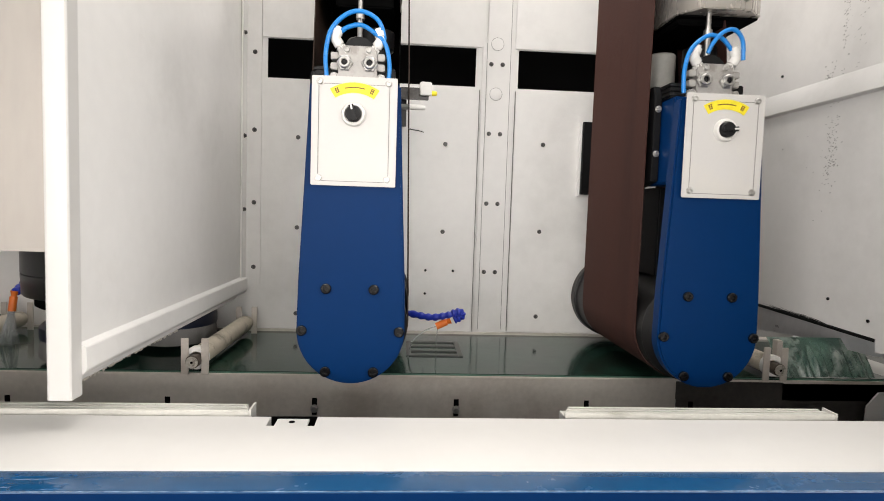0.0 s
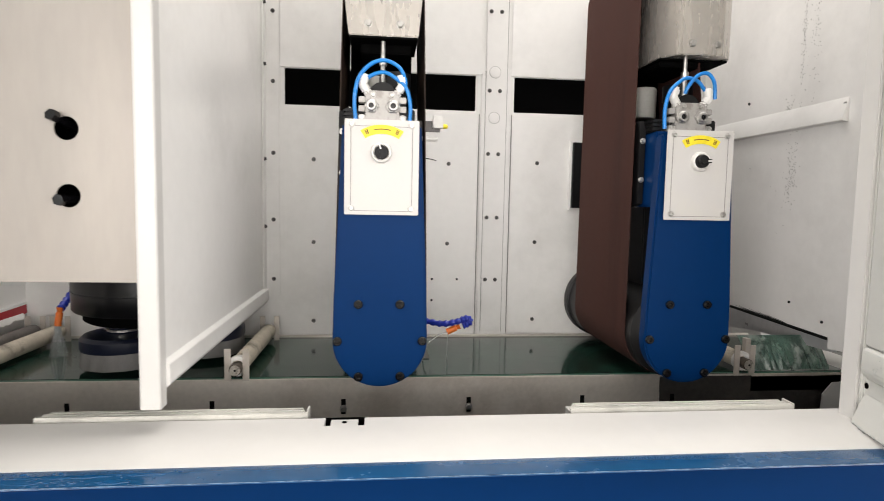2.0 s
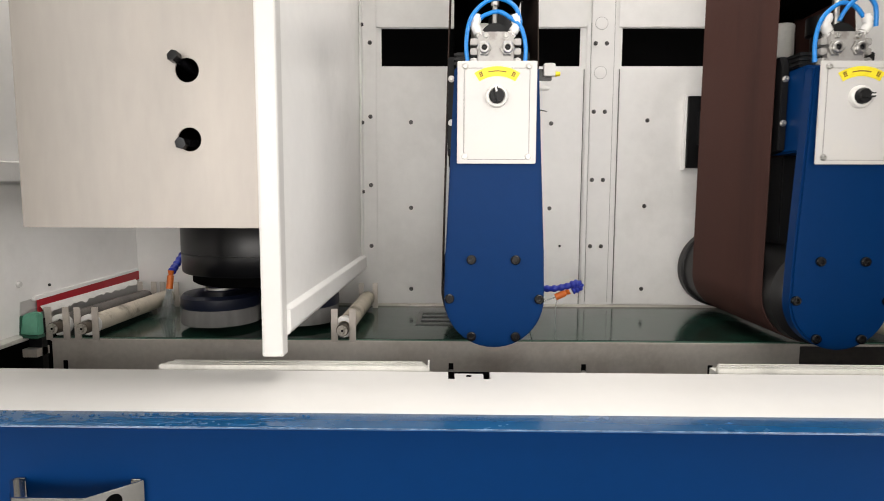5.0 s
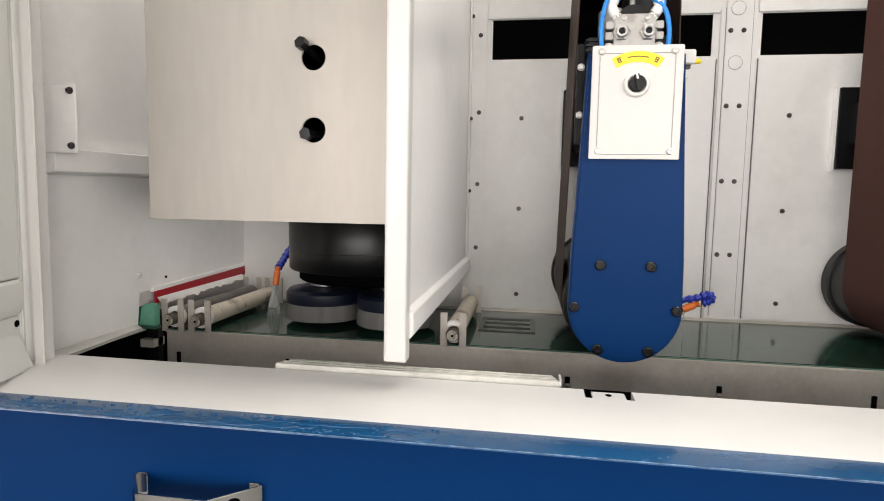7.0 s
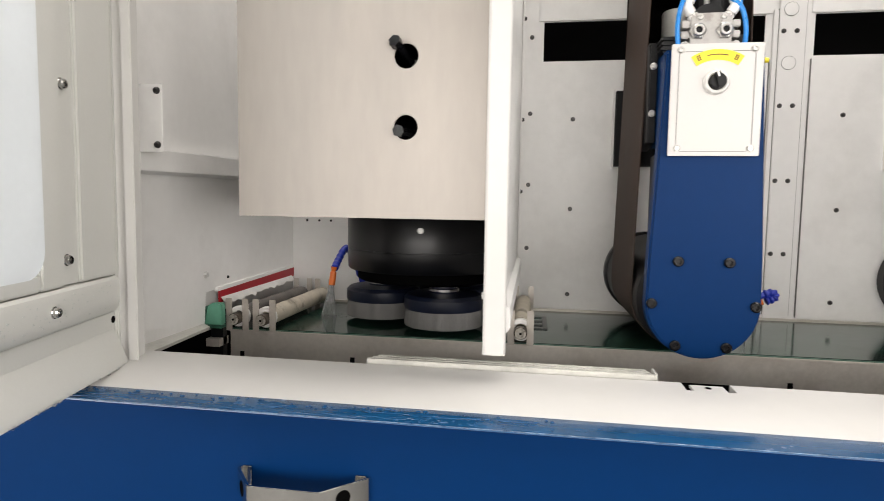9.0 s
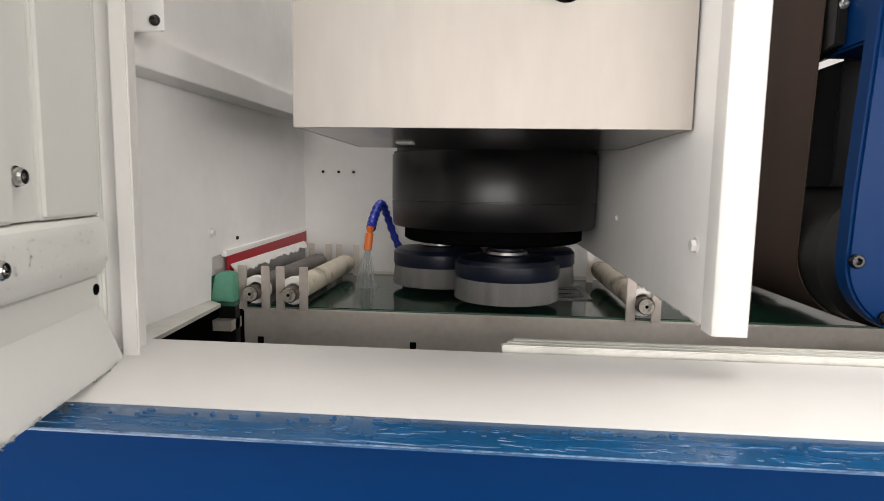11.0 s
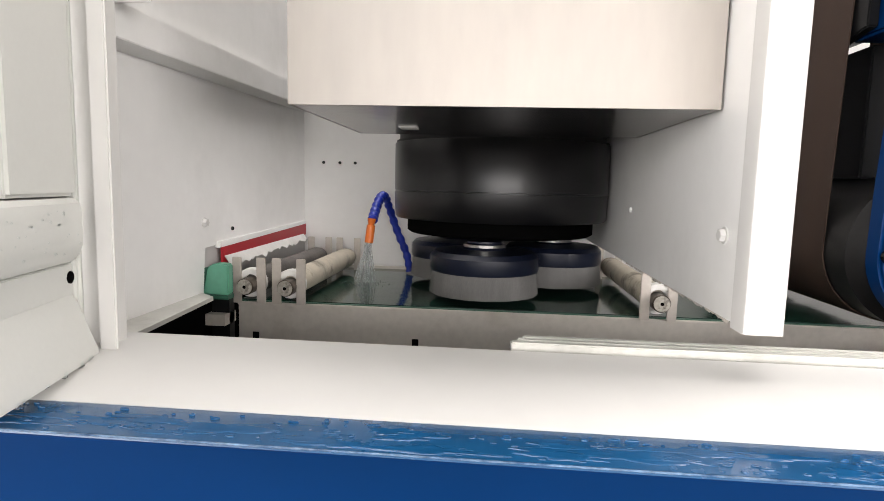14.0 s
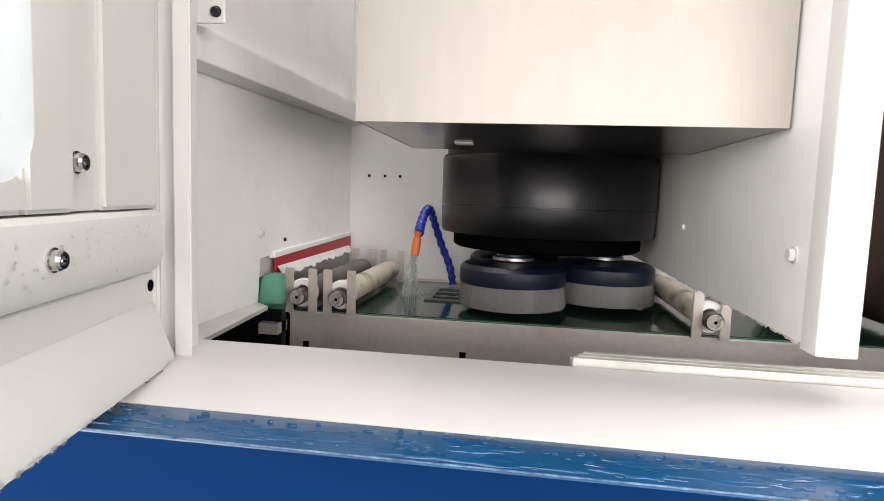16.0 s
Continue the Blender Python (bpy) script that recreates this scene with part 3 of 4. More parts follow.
# doors, swung open towards the viewer
def door(name, m, flip, label):
    ob = thing(name, label, "door", kind="structure")
    ob.matrix_basis = m
    s = -1 if flip else 1

    def p(pname, x0, x1, y0, y1, z0, z1, material=DOORWHITE, bevel=0.002, tag=""):
        return part(pname, box(B(), x0, x1, min(s * y0, s * y1), max(s * y0, s * y1), z0, z1), material, ob, tag, bevel)
    z0, z1 = 0.967, 2.14
    p("skin", 0.004, 0.199, -0.030, -0.0262, z0, z1)
    p("skin", 0.1992, 0.62, -0.030, -0.0262, z0, 1.131)
    p("edge_fold", 0.000, 0.008, -0.026, 0.005, z0, z1, bevel=0.0025)
    p("stile", 0.0085, 0.106, -0.026, 0.006, 1.108, z1, bevel=0.003)
    p("bolt_rib", 0.1062, 0.148, -0.026, 0.001, 1.108, z1, bevel=0.001)
    p("window_border", 0.1482, 0.199, -0.026, 0.009, 1.108, z1, bevel=0.003)
    p("window_border", 0.1992, 0.62, -0.026, 0.009, 1.108, 1.131, bevel=0.003)
    p("lower_panel", 0.0085, 0.62, -0.026, 0.000, z0, 1.0495, bevel=0.001)
    rib = [(-0.026, 1.050), (0.001, 1.0505), (0.006, 1.053), (0.010, 1.058), (0.0135, 1.066), (0.0140, 1.073), (0.0140, 1.096), (0.0125, 1.1025), (0.008, 1.1065), (-0.026, 1.1075)]
    part("cross_rib", prism(B(), [(s * y, z) for y, z in rib], "x", 0.018, 0.62), DOORWHITE, ob, "rounded cross rib")
    fold = [(0.0005, 1.022), (0.004, 1.017), (0.017, 0.982), (0.0205, 0.973), (0.0210, z0), (0.0005, z0)]
    part("bottom_fold", prism(B(), [(s * y, z) for y, z in fold], "x", 0.014, 0.62), DOORWHITE, ob)
    # frosted pane with rounded lower corners
    r, w = 0.035, []
    for k in range(9):
        a = math.pi + k * math.pi / 16
        w.append((0.193 + r + r * math.cos(a), 1.126 + r + r * math.sin(a)))
    w += [(0.62, 1.126), (0.62, z1), (0.193, z1)]
    part("pane", prism(B(), w, "y", s * 0.0092, s * 0.0105), GLASSY, ob, "frosted grey window pane").visible_shadow = False
    for x, y, z in ((0.133, 0.001, 1.375), (0.133, 0.001, 1.142), (0.185, 0.014, 1.080), (0.133, 0.001, 1.62), (0.133, 0.001, 1.85)):
        same("screw", DOORBOLT, ob, pose(x, s * y, z, 0, 0, 0 if flip else 180))
    part("drain_hole", lathe(B(), [(0, 0), (0.0055, 0), (0.0055, 0.001), (0, 0.001)], (0.0145, 0, 1.037), "-y" if flip else "y", 12), VOID, ob)
    # water hanging from the lower edge
    bm, rnd = B(), random.Random(5 if flip else 3)
    for k in range(90):
        x, q = 0.02 + rnd.random() * 0.58, 0.0010 + 0.0022 * rnd.random()
        lathe(bm, [(0, -q * 1.5), (q * 0.7, -q), (q, 0), (q * 0.7, q * 0.7), (0, q)], (x, s * 0.020, z0 + 0.001), "z", 8)
    for k in range(80):
        x, q = 0.02 + rnd.random() * 0.3, 0.0006 + 0.0014 * rnd.random()
        lathe(bm, [(q, 0), (q * 0.7, q * 0.6), (0, q * 0.8)], (x, s * 0.0138, 1.062 + rnd.random() * 0.036), "-y" if flip else "y", 7)
    tagged(part("water_drops", bm, WATER, ob, "beads of water"), kind="stuff")
    return ob


door("door_left", pose(-1.040, 0.715, 0, 0, 0, -77.5), False, "white metal door with a frosted window, standing open and wet")
door("door_right", pose(0.782, 0.715, 0, 0, 0, -104), True, "white metal door with a frosted window, standing open")


# ---- conveyor ----
BELT_Z, BED_Y = 0.926, 1.146
conveyor = thing("conveyor", "stainless conveyor bed with a wet dark green belt", "conveyor")
part("belt", box(B(), -1.09, 1.14, 1.156, 1.556, BELT_Z - 0.006, BELT_Z), GREENBELT, conveyor, "wet dark green rubber belt", bevel=0.001)
part("belt_edge", box(B(), -1.09, 1.14, BED_Y + 0.0035, 1.1555, BELT_Z - 0.010, BELT_Z - 0.001), GREENEDGE, conveyor, "green belt edge")
part("front_rail", box(B(), 0.627, 0.872, BED_Y, BED_Y + 0.003, 0.80, BELT_Z - 0.002), DARKBED, conveyor, "dark steel side plate", bevel=0.0008)
part("front_rail", box(B(), -1.09, 0.625, BED_Y, BED_Y + 0.003, 0.80, BELT_Z - 0.002), BEDSTEEL, conveyor, "stained stainless side plate", bevel=0.0008)
part("rail_lip", box(B(), -1.09, 0.872, BED_Y - 0.004, BED_Y - 0.0005, BELT_Z - 0.007, BELT_Z - 0.002), BEDSTEEL, conveyor, bevel=0.001)
part("end_lip", box(B(), 0.873, 1.14, BED_Y - 0.002, BED_Y + 0.0035, BELT_Z - 0.010, BELT_Z - 0.003), BEDSTEEL, conveyor, bevel=0.001)
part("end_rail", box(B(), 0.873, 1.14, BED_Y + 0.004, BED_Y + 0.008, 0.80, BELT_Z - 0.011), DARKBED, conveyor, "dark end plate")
part("rear_rail", box(B(), -1.09, 1.14, 1.557, 1.566, 0.80, BELT_Z + 0.006), BEDSTEEL, conveyor)
part("bed_plate", box(B(), -1.088, 1.14, BED_Y + 0.004, 1.556, BELT_Z - 0.05, BELT_Z - 0.012), BLACK, conveyor)
for x in (-1.06, -0.79, -0.47, -0.166, 0.137, 0.424, 0.66):
    part("slot", box(B(), x - 0.0055, x + 0.0055, BED_Y - 0.0012, BED_Y - 0.0004, 0.836, 0.873), VOID, conveyor, "black slot in the side plate", bevel=0.0004)
    if -0.3 < x < 0.2:
        same("screw", HEXBOLT, conveyor, pose(x, BED_Y - 0.001, 0.850))
part("gusset", prism(B(), [(1.06, 0.80), (1.20, 0.80), (1.20, 0.905), (1.09, 0.900), (1.065, 0.87)], "y", BED_Y - 0.012, BED_Y - 0.008), WHITE, conveyor, "white corner gusset")


# guide rollers between upright steel forks
def roller(x, label, felt, y0=1.150, y1=1.515, r=0.021, zc=0.957):
    ob = thing("guide_roller", label, "roller", "guide rollers on the belt", at=(x, 0, 0))
    part("sleeve", lathe(B(), [(0.0075, y0 + 0.006), (r * 0.9, y0 + 0.006), (r, y0 + 0.010), (r, (y0 + y1) / 2), (r * 1.02, y1 - 0.02), (r * 0.9, y1), (0.0075, y1)], (0, 0, zc), "y", 28), felt, ob)
    part("shaft", lathe(B(), [(0, y0 - 0.034), (0.0125, y0 - 0.034), (0.0140, y0 - 0.032), (0.0140, y0 - 0.006), (0.0065, y0 - 0.006), (0.0065, y1 + 0.01), (0, y1 + 0.01)], (0, 0, zc - 0.003), "y", 18), SHAFT, ob, "rusty steel shaft")
    part("shaft_face", prism(B(), [(0.0122 * math.cos(a), zc - 0.003 + 0.0122 * math.sin(a)) for a in [radians(q) for q in range(0, 360, 20)]], "y", y0 - 0.0358, y0 - 0.0342), SHAFTEND, ob, "worn pale end face")
    part("centre_hole", lathe(B(), [(0, 0), (0.0028, 0), (0.0028, 0.0005), (0, 0.0005)], (0, y0 - 0.0359, zc - 0.003), "-y", 10), VOID, ob)
    part("collar", lathe(B(), [(0.0145, y0 - 0.011), (0.0235, y0 - 0.011), (0.0245, y0 - 0.009), (0.0245, y0 + 0.003), (0.0145, y0 + 0.003)], (0, 0, zc), "y", 20), FITTING, ob, "white plastic collar")
    for sx in (-1, 1):
        for yy in (y0 - 0.018, y1 + 0.004):
            part("fork", box(B(), sx * 0.0205 - 0.0075, sx * 0.0205 + 0.0075, yy, yy + 0.004, BELT_Z - 0.002, 1.000), BEDSTEEL, ob, bevel=0.0008)
    return ob


roller(-1.0655, "soaked grey felt guide roller in a steel fork", DARKFELT)
roller(-0.9985, "dirty beige guide roller in a steel fork", FELT)
roller(-0.4100, "dirty beige guide roller in a steel fork", FELT)
roller(0.842, "pale guide roller in a steel fork beside the plastic sheet", FELT)

# green block at the conveyor's outlet, standing in for the belt's turned-down end
belt_end = thing("belt_end_block", "green block standing in for the belt's turned-down end", "block")
part("block", prism(B(), [(-1.127, 0.943), (-1.084, 0.943), (-1.084, 0.992), (-1.100, 0.994), (-1.113, 0.991), (-1.119, 0.984)], "y", 1.098, 1.116), GREENPAINT, belt_end, bevel=0.002)
part("rim", prism(B(), [(-1.1285, 0.936), (-1.084, 0.936), (-1.084, 0.9425), (-1.1275, 0.9425), (-1.120, 0.986), (-1.123, 0.986)], "y", 1.096, 1.117), GREENEDGE, belt_end, "dark green folded rim")
part("foot", box(B(), -1.122, -1.092, 1.117, 1.135, 0.701, 0.975), BLACK, belt_end)
part("base_plate", box(B(), -1.13, -1.092, 1.10, 1.14, 0.892, 0.910), BEDSTEEL, belt_end)

# torn white film that hangs from the red flap
scrap = thing("torn_film", "torn wet white plastic film below the red flap", "film")
bm, rnd = B(), random.Random(6)
front, rear = [], []
for k in range(40):
    y, u = 1.15 + 0.40 * k / 39, k / 39
    line = [(LEFT + 0.006, y, 0.999 + 0.004 * u), (LEFT + 0.010 + rnd.uniform(-0.001, 0.003), y, 0.990 + 0.006 * u), (LEFT + 0.013 + rnd.uniform(0, 0.005), y, 0.981 + 0.010 * u + rnd.uniform(-0.005, 0.004))]
    front.append([bm.verts.new(q) for q in line])
    rear.append([bm.verts.new((q[0] - 0.0012, q[1], q[2])) for q in line])
for a, b in zip(front, front[1:]):
    for v in (0, 1):
        bm.faces.new((a[v], b[v], b[v + 1], a[v + 1]))
for a, b in zip(rear, rear[1:]):
    for v in (0, 1):
        bm.faces.new((a[v], a[v + 1], b[v + 1], b[v]))
for a, b, c, d in zip(front, front[1:], rear[1:], rear):
    bm.faces.new((a[2], b[2], c[2], d[2]))
    bm.faces.new((a[0], d[0], c[0], b[0]))
part("film", bm, FITTING, scrap)

# wet plastic sheet at the inlet
sheet = thing("splash_sheet", "clear wet plastic splash sheet beside the belt", "sheet")
bm, rnd = B(), random.Random(21)
rows = []
for k in range(57):
    x, wave = 0.876 + 0.224 * k / 56, 0.0040 * math.sin(k * 0.55) + 0.0026 * math.sin(k * 1.37 + 1) + rnd.uniform(-0.0012, 0.0012)
    line = []
    for v in range(9):
        u = v / 8
        sag = wave * math.sin(math.pi * min(1, u + 0.15)) + 0.004 * math.sin(math.pi * u)
        line.append((x, 1.159 + 0.062 * u - sag, 0.9275 + 0.078 * u + 0.4 * sag))
    rows.append([[bm.verts.new((p[0], p[1] + d, p[2])) for p in line] for d in (0, 0.002)])
for s in (0, 1):
    for a, b in zip(rows, rows[1:]):
        for v in range(8):
            bm.faces.new((a[s][v], b[s][v], b[s][v + 1], a[s][v + 1]))
for a, b in zip(rows, rows[1:]):
    for v in (0, 8):
        bm.faces.new((a[0][v], b[0][v], b[1][v], a[1][v]))
for a in (rows[0], rows[-1]):
    for v in range(8):
        bm.faces.new((a[0][v], a[0][v + 1], a[1][v + 1], a[1][v]))
part("film", bm, CURTAIN, sheet)
part("clip", box(B(), 0.862, 0.875, 1.160, 1.178, BELT_Z, 1.010), BEDSTEEL, sheet, bevel=0.001)


# plastic rails that lie behind the sill
def rail(x0, x1):
    ob = thing("slide_rail", "grooved grey-white plastic slide rail on the sill", "rail", "slide rails on the sill")
    for k in range(3):
        part("rib", prism(B(), [(x0 + 0.006 * k, 0.776 + 0.011 * k), (x1 - 0.004 * k, 0.776 + 0.011 * k), (x1 - 0.004 * k, 0.785 + 0.011 * k), (x0 + 0.006 * k, 0.785 + 0.011 * k)], "z", 0.945, 0.9770), PLASTICRAIL, ob, bevel=0.0012)
    part("web", box(B(), x0, x1 - 0.01, 0.7755, 0.807, 0.940, 0.970), PLASTICRAIL, ob)
    part("end_cap", box(B(), x1, x1 + 0.003, 0.776, 0.807, 0.945, 0.979), PLASTICRAIL, ob)
    part("bracket", box(B(), x0 + 0.02, x1 - 0.02, 0.7712, 0.7754, 0.91, 0.966), PLASTICRAIL, ob)


rail(-0.648, -0.205)
rail(0.267, 0.700)


# ---- sanding heads ----
def arm_outline(cx):
    """Tapered arm plate with a half-round lower end."""
    r, zc = 0.1005, 1.049
    pts = [(cx + r * math.cos(a), zc + r * math.sin(a)) for a in [math.pi + k * math.pi / 24 for k in range(25)]]
    return pts + [(cx + 0.0985, 1.14), (cx + 0.090, 1.32), (cx + 0.082, 1.505), (cx - 0.082, 1.505), (cx - 0.090, 1.32), (cx - 0.0985, 1.14)]


def belt_loop(bm, x, z0, z1, r0, r1, y0, y1, shift, thick=0.002):
    """A closed abrasive belt round two drums, as a thin band of real thickness."""
    outer, inner = [], []
    for k in range(33):
        a = math.pi + k * math.pi / 32
        outer.append((x + r0 * math.cos(a), z0 + r0 * math.sin(a)))
        inner.append((x + (r0 - thick) * math.cos(a), z0 + (r0 - thick) * math.sin(a)))
    for k in range(33):
        a = k * math.pi / 32
        outer.append((x + shift + r1 * math.cos(a), z1 + r1 * math.sin(a)))
        inner.append((x + shift + (r1 - thick) * math.cos(a), z1 + (r1 - thick) * math.sin(a)))
    n = len(outer)
    rows = [[bm.verts.new((u, y, v)) for u, v in ring] for ring, y in ((outer, y0), (outer, y1), (inner, y1), (inner, y0))]
    for a, b in zip(rows, rows[1:] + rows[:1]):
        for i in range(n):
            j = (i + 1) % n
            bm.faces.new((a[i], a[j], b[j], b[i]))
    return bm


def sanding_head(cx, knob_turn, belt_mat, label, tubes_right, belt_y, top):
    zc = 1.049
    ob = thing("sanding_head", label, "sanding head", "belt sanding heads", at=(cx, 0, 0))
    arm = part("arm", prism(B(), arm_outline(0), "y", 1.002, 1.034), BLUE, ob, "blue enamelled cast arm", bevel=0.004)
    part("arm_block", box(B(), -0.079, 0.079, 1.0345, 1.150, 1.345, 1.515), BLUE, ob, "blue enamelled block behind the arm", bevel=0.004)
    part("top_plate", box(B(), -0.080, 0.070, 1.055, 1.165, 1.5155, 1.545), BLACK, ob, "black ribbed top plate", bevel=0.002)
    for k in range(3):
        part("top_rib", box(B(), -0.083, 0.0, 1.050, 1.160, 1.519 + 0.009 * k, 1.523 + 0.009 * k), BLACK, ob)
    for x, z in ((-0.0465, 1.128), (0.0415, 1.128), (-0.090, 1.049), (0.090, 1.049), (-0.0455, 0.972), (0.0435, 0.972)):
        same("socket_screw", CAPSCREW, arm, pose(x, 1.002, z), "black socket screw")
    # control plate
    plate = part("control_plate", box(B(), -0.0765, 0.0765, 0.990, 0.9935, 1.318, 1.513), PLATEWHITE, ob, "white control plate with a yellow sticker", bevel=0.0012)
    part("plate_spacer", box(B(), -0.070, 0.070, 0.9938, 1.0018, 1.325, 1.507), BRIGHT, ob)
    for x in (-0.0615, 0.0605):
        for z in (1.331, 1.502):
            same("plate_screw", PLATESCREW, plate, pose(x, 0.990, z), "zinc screw")
    for a, b, c, d in ((-0.0625, 0.0615, 1.3255, 1.3265), (-0.0625, 0.0615, 1.4985, 1.4995), (-0.0640, -0.0630, 1.3255, 1.4995), (0.0620, 0.0630, 1.3255, 1.4995)):
        part("border_line", box(B(), a, b, 0.9892, 0.98965, c, d), LINEINK, plate)
    def sector(r0, r1, a0, a1, y0, y1):
        """A flat piece of a ring round the sticker's centre."""
        ring = [(r1 * math.cos(radians(a0 + (a1 - a0) * k / 12)), 1.4204 + r1 * math.sin(radians(a0 + (a1 - a0) * k / 12))) for k in range(13)]
        ring += [(r0 * math.cos(radians(a1 + (a0 - a1) * k / 12)), 1.4204 + r0 * math.sin(radians(a1 + (a0 - a1) * k / 12))) for k in range(13)]
        return prism(B(), ring, "y", y0, y1)
    part("sticker", sector(0.0637, 0.0822, 122.5, 57.5, 0.9888, 0.9897), YELLOW, plate, "curved yellow sticker")
    part("sticker_arrow", sector(0.0722, 0.0742, 104, 76, 0.9884, 0.98875), INK, plate)
    for a in (116.5, 113.5, 66.5, 63.5):
        part("sticker_mark", sector(0.0690, 0.0780, a + 0.7, a - 0.7, 0.9884, 0.98875), INK, plate)
    for a in (115, 65):
        for q in (0.0695, 0.0735, 0.0770):
            part("sticker_mark", sector(q, q + 0.0013, a + 2.6, a - 2.6, 0.9881, 0.98838), INK, plate)
    knob = part("switch", lathe(B(), [(0, 0), (0.0215, 0), (0.0215, 0.004), (0.0195, 0.009), (0.0160, 0.010), (0.0150, 0.006), (0, 0.006)], (0, 0, 0), "-y", 36), FITTING, plate, "white switch collar")
    knob.matrix_basis = pose(-0.001, 0.9898, 1.4455)
    bm = lathe(B(), [(0, 0.006), (0.0142, 0.006), (0.0138, 0.016), (0.0125, 0.018), (0, 0.018)], (0, 0, 0), "-y", 30)
    box(bm, -0.004, 0.004, -0.024, -0.016, -0.012, 0.0145)
    turned = part("knob", bm, BLACK, knob, "black rotary knob")
    turned.matrix_basis = pose(0, 0, 0, 0, knob_turn, 0)
    part("pointer", box(B(), -0.0016, 0.0016, -0.0246, -0.0241, 0.006, 0.0145), FITTING, knob).matrix_basis = pose(0, 0, 0, 0, knob_turn, 0)
    # valve block with two ports and air tubes
    valve = part("valve_block", box(B(), -0.036, 0.036, 1.036, 1.062, 1.5165, 1.580), BRIGHT, ob, "stained machined aluminium valve block", bevel=0.002)
    for sx in (-1, 1):
        for z in (1.522, 1.541, 1.560):
            part("lug", box(B(), sx * 0.0435 - 0.0070, sx * 0.0435 + 0.0070, 1.038, 1.060, z - 0.0055, z + 0.0075), BRIGHT, valve, bevel=0.0015)
        same("plate_screw", PLATESCREW, valve, pose(sx * 0.0435, 1.038, 1.523))
        same("plate_screw", PLATESCREW, valve, pose(sx * 0.020, 1.036, 1.5715))
    part("rear_boss", lathe(B(), [(0, 0), (0.030, 0), (0.030, 0.020), (0, 0.020)], (0, 1.075, 1.572), "-y", 28), BLACK, valve, "dark round boss behind the block")
    for x in (-0.0235, 0.0225):
        port = part("port", lathe(B(), [(0, 0), (0.0155, 0), (0.0155, 0.005), (0.0140, 0.006), (0, 0.006)], (x, 1.036, 1.547), "-y", 6), SCREW, valve, "steel port plug")
        part("port_ring", lathe(B(), [(0.0060, 0.0062), (0.0115, 0.0062), (0.0115, 0.011), (0.0095, 0.013), (0.0060, 0.013)], (x, 1.036, 1.547), "-y", 24), SCREW, port)
        part("port_bore", lathe(B(), [(0, 0.0063), (0.0058, 0.0063), (0.0058, 0.0085), (0, 0.0085)], (x, 1.036, 1.547), "-y", 12), DARKSCREW, port)
    for sx in (-1, 1):
        nut, bend, end = Vector((sx * 0.027, 1.046, 1.570)), Vector((sx * 0.042, 1.042, 1.592)), Vector((sx * 0.037, 1.040, 1.614))
        bm = B()
        tube(bm, [nut, nut.lerp(bend, 0.4)], 0.0095, 6)
        tube(bm, [nut.lerp(bend, 0.36), nut.lerp(bend, 0.55)], 0.0068, 14)
        tube(bm, [nut.lerp(bend, 0.50), nut.lerp(bend, 0.7), nut.lerp(bend, 0.92), bend], 0.0098, 14)
        tube(bm, smooth_path([nut.lerp(bend, 0.85), bend, bend.lerp(end, 0.4)], 5), 0.0088, 14)
        tube(bm, [bend.lerp(end, 0.35), bend.lerp(end, 0.75)], 0.0100, 14)
        tube(bm, [bend.lerp(end, 0.70), end], 0.0072, 14)
        part("elbow_fitting", bm, FITTING, valve, "white elbow fitting")
    if tubes_right:
        paths = ([(-0.062, 1.035, 1.520), (-0.063, 1.035, 1.565), (-0.052, 1.034, 1.605), (-0.020, 1.036, 1.632), (0.010, 1.040, 1.630), (0.030, 1.042, 1.612), (0.037, 1.042, 1.602)],
                 [(-0.016, 1.040, 1.600), (-0.008, 1.036, 1.620), (0.010, 1.034, 1.640), (0.032, 1.034, 1.645), (0.050, 1.036, 1.626), (0.056, 1.040, 1.590)])
    else:
        paths = ([(-0.056, 1.035, 1.516), (-0.059, 1.034, 1.560), (-0.050, 1.034, 1.605), (-0.024, 1.034, 1.634), (0.006, 1.034, 1.642), (0.036, 1.036, 1.628), (0.048, 1.040, 1.600), (0.044, 1.042, 1.585)],
                 [(-0.038, 1.042, 1.600), (-0.022, 1.038, 1.612), (0.004, 1.036, 1.618), (0.028, 1.036, 1.606), (0.050, 1.036, 1.586), (0.059, 1.036, 1.550), (0.058, 1.037, 1.516)])
    for p in paths:
        part("air_tube", tube(B(), smooth_path(p, 7), 0.0042, 12), TUBEBLUE, valve, "bright blue air tube")
    # contact drum, belt, idler and the black spindle frame
    drum = part("contact_drum", lathe(B(), [(0, 1.045), (0.085, 1.045), (0.092, 1.050), (0.098, 1.058), (0.1055, 1.066), (0.1055, 1.515), (0.112, 1.517), (0.112, 1.543), (0.095, 1.552), (0, 1.552)], (0, 0, zc), "y", 64), RUBBER, ob, "black rubber contact drum")
    part("drum_ring", lathe(B(), [(0.060, 1.040), (0.088, 1.040), (0.088, 1.046), (0.060, 1.046)], (0, 0, zc), "y", 48), DARKSCREW, drum)
    part("sanding_belt", belt_loop(B(), 0, zc, top[1], 0.1085, top[2], *belt_y, top[0]), belt_mat, ob, "brown abrasive belt")
    part("idler_drum", lathe(B(), [(0, belt_y[0] + 0.004), (top[2] - 0.0025, belt_y[0] + 0.004), (top[2] - 0.0025, belt_y[1] - 0.004), (0, belt_y[1] - 0.004)], (top[0], 0, top[1]), "y", 48), RUBBER, ob)
    part("spindle_frame", box(B(), -0.072, 0.072, 1.151, BACK - 0.002, 1.40, 1.50), BLACK, ob, "black spindle frame", bevel=0.004)
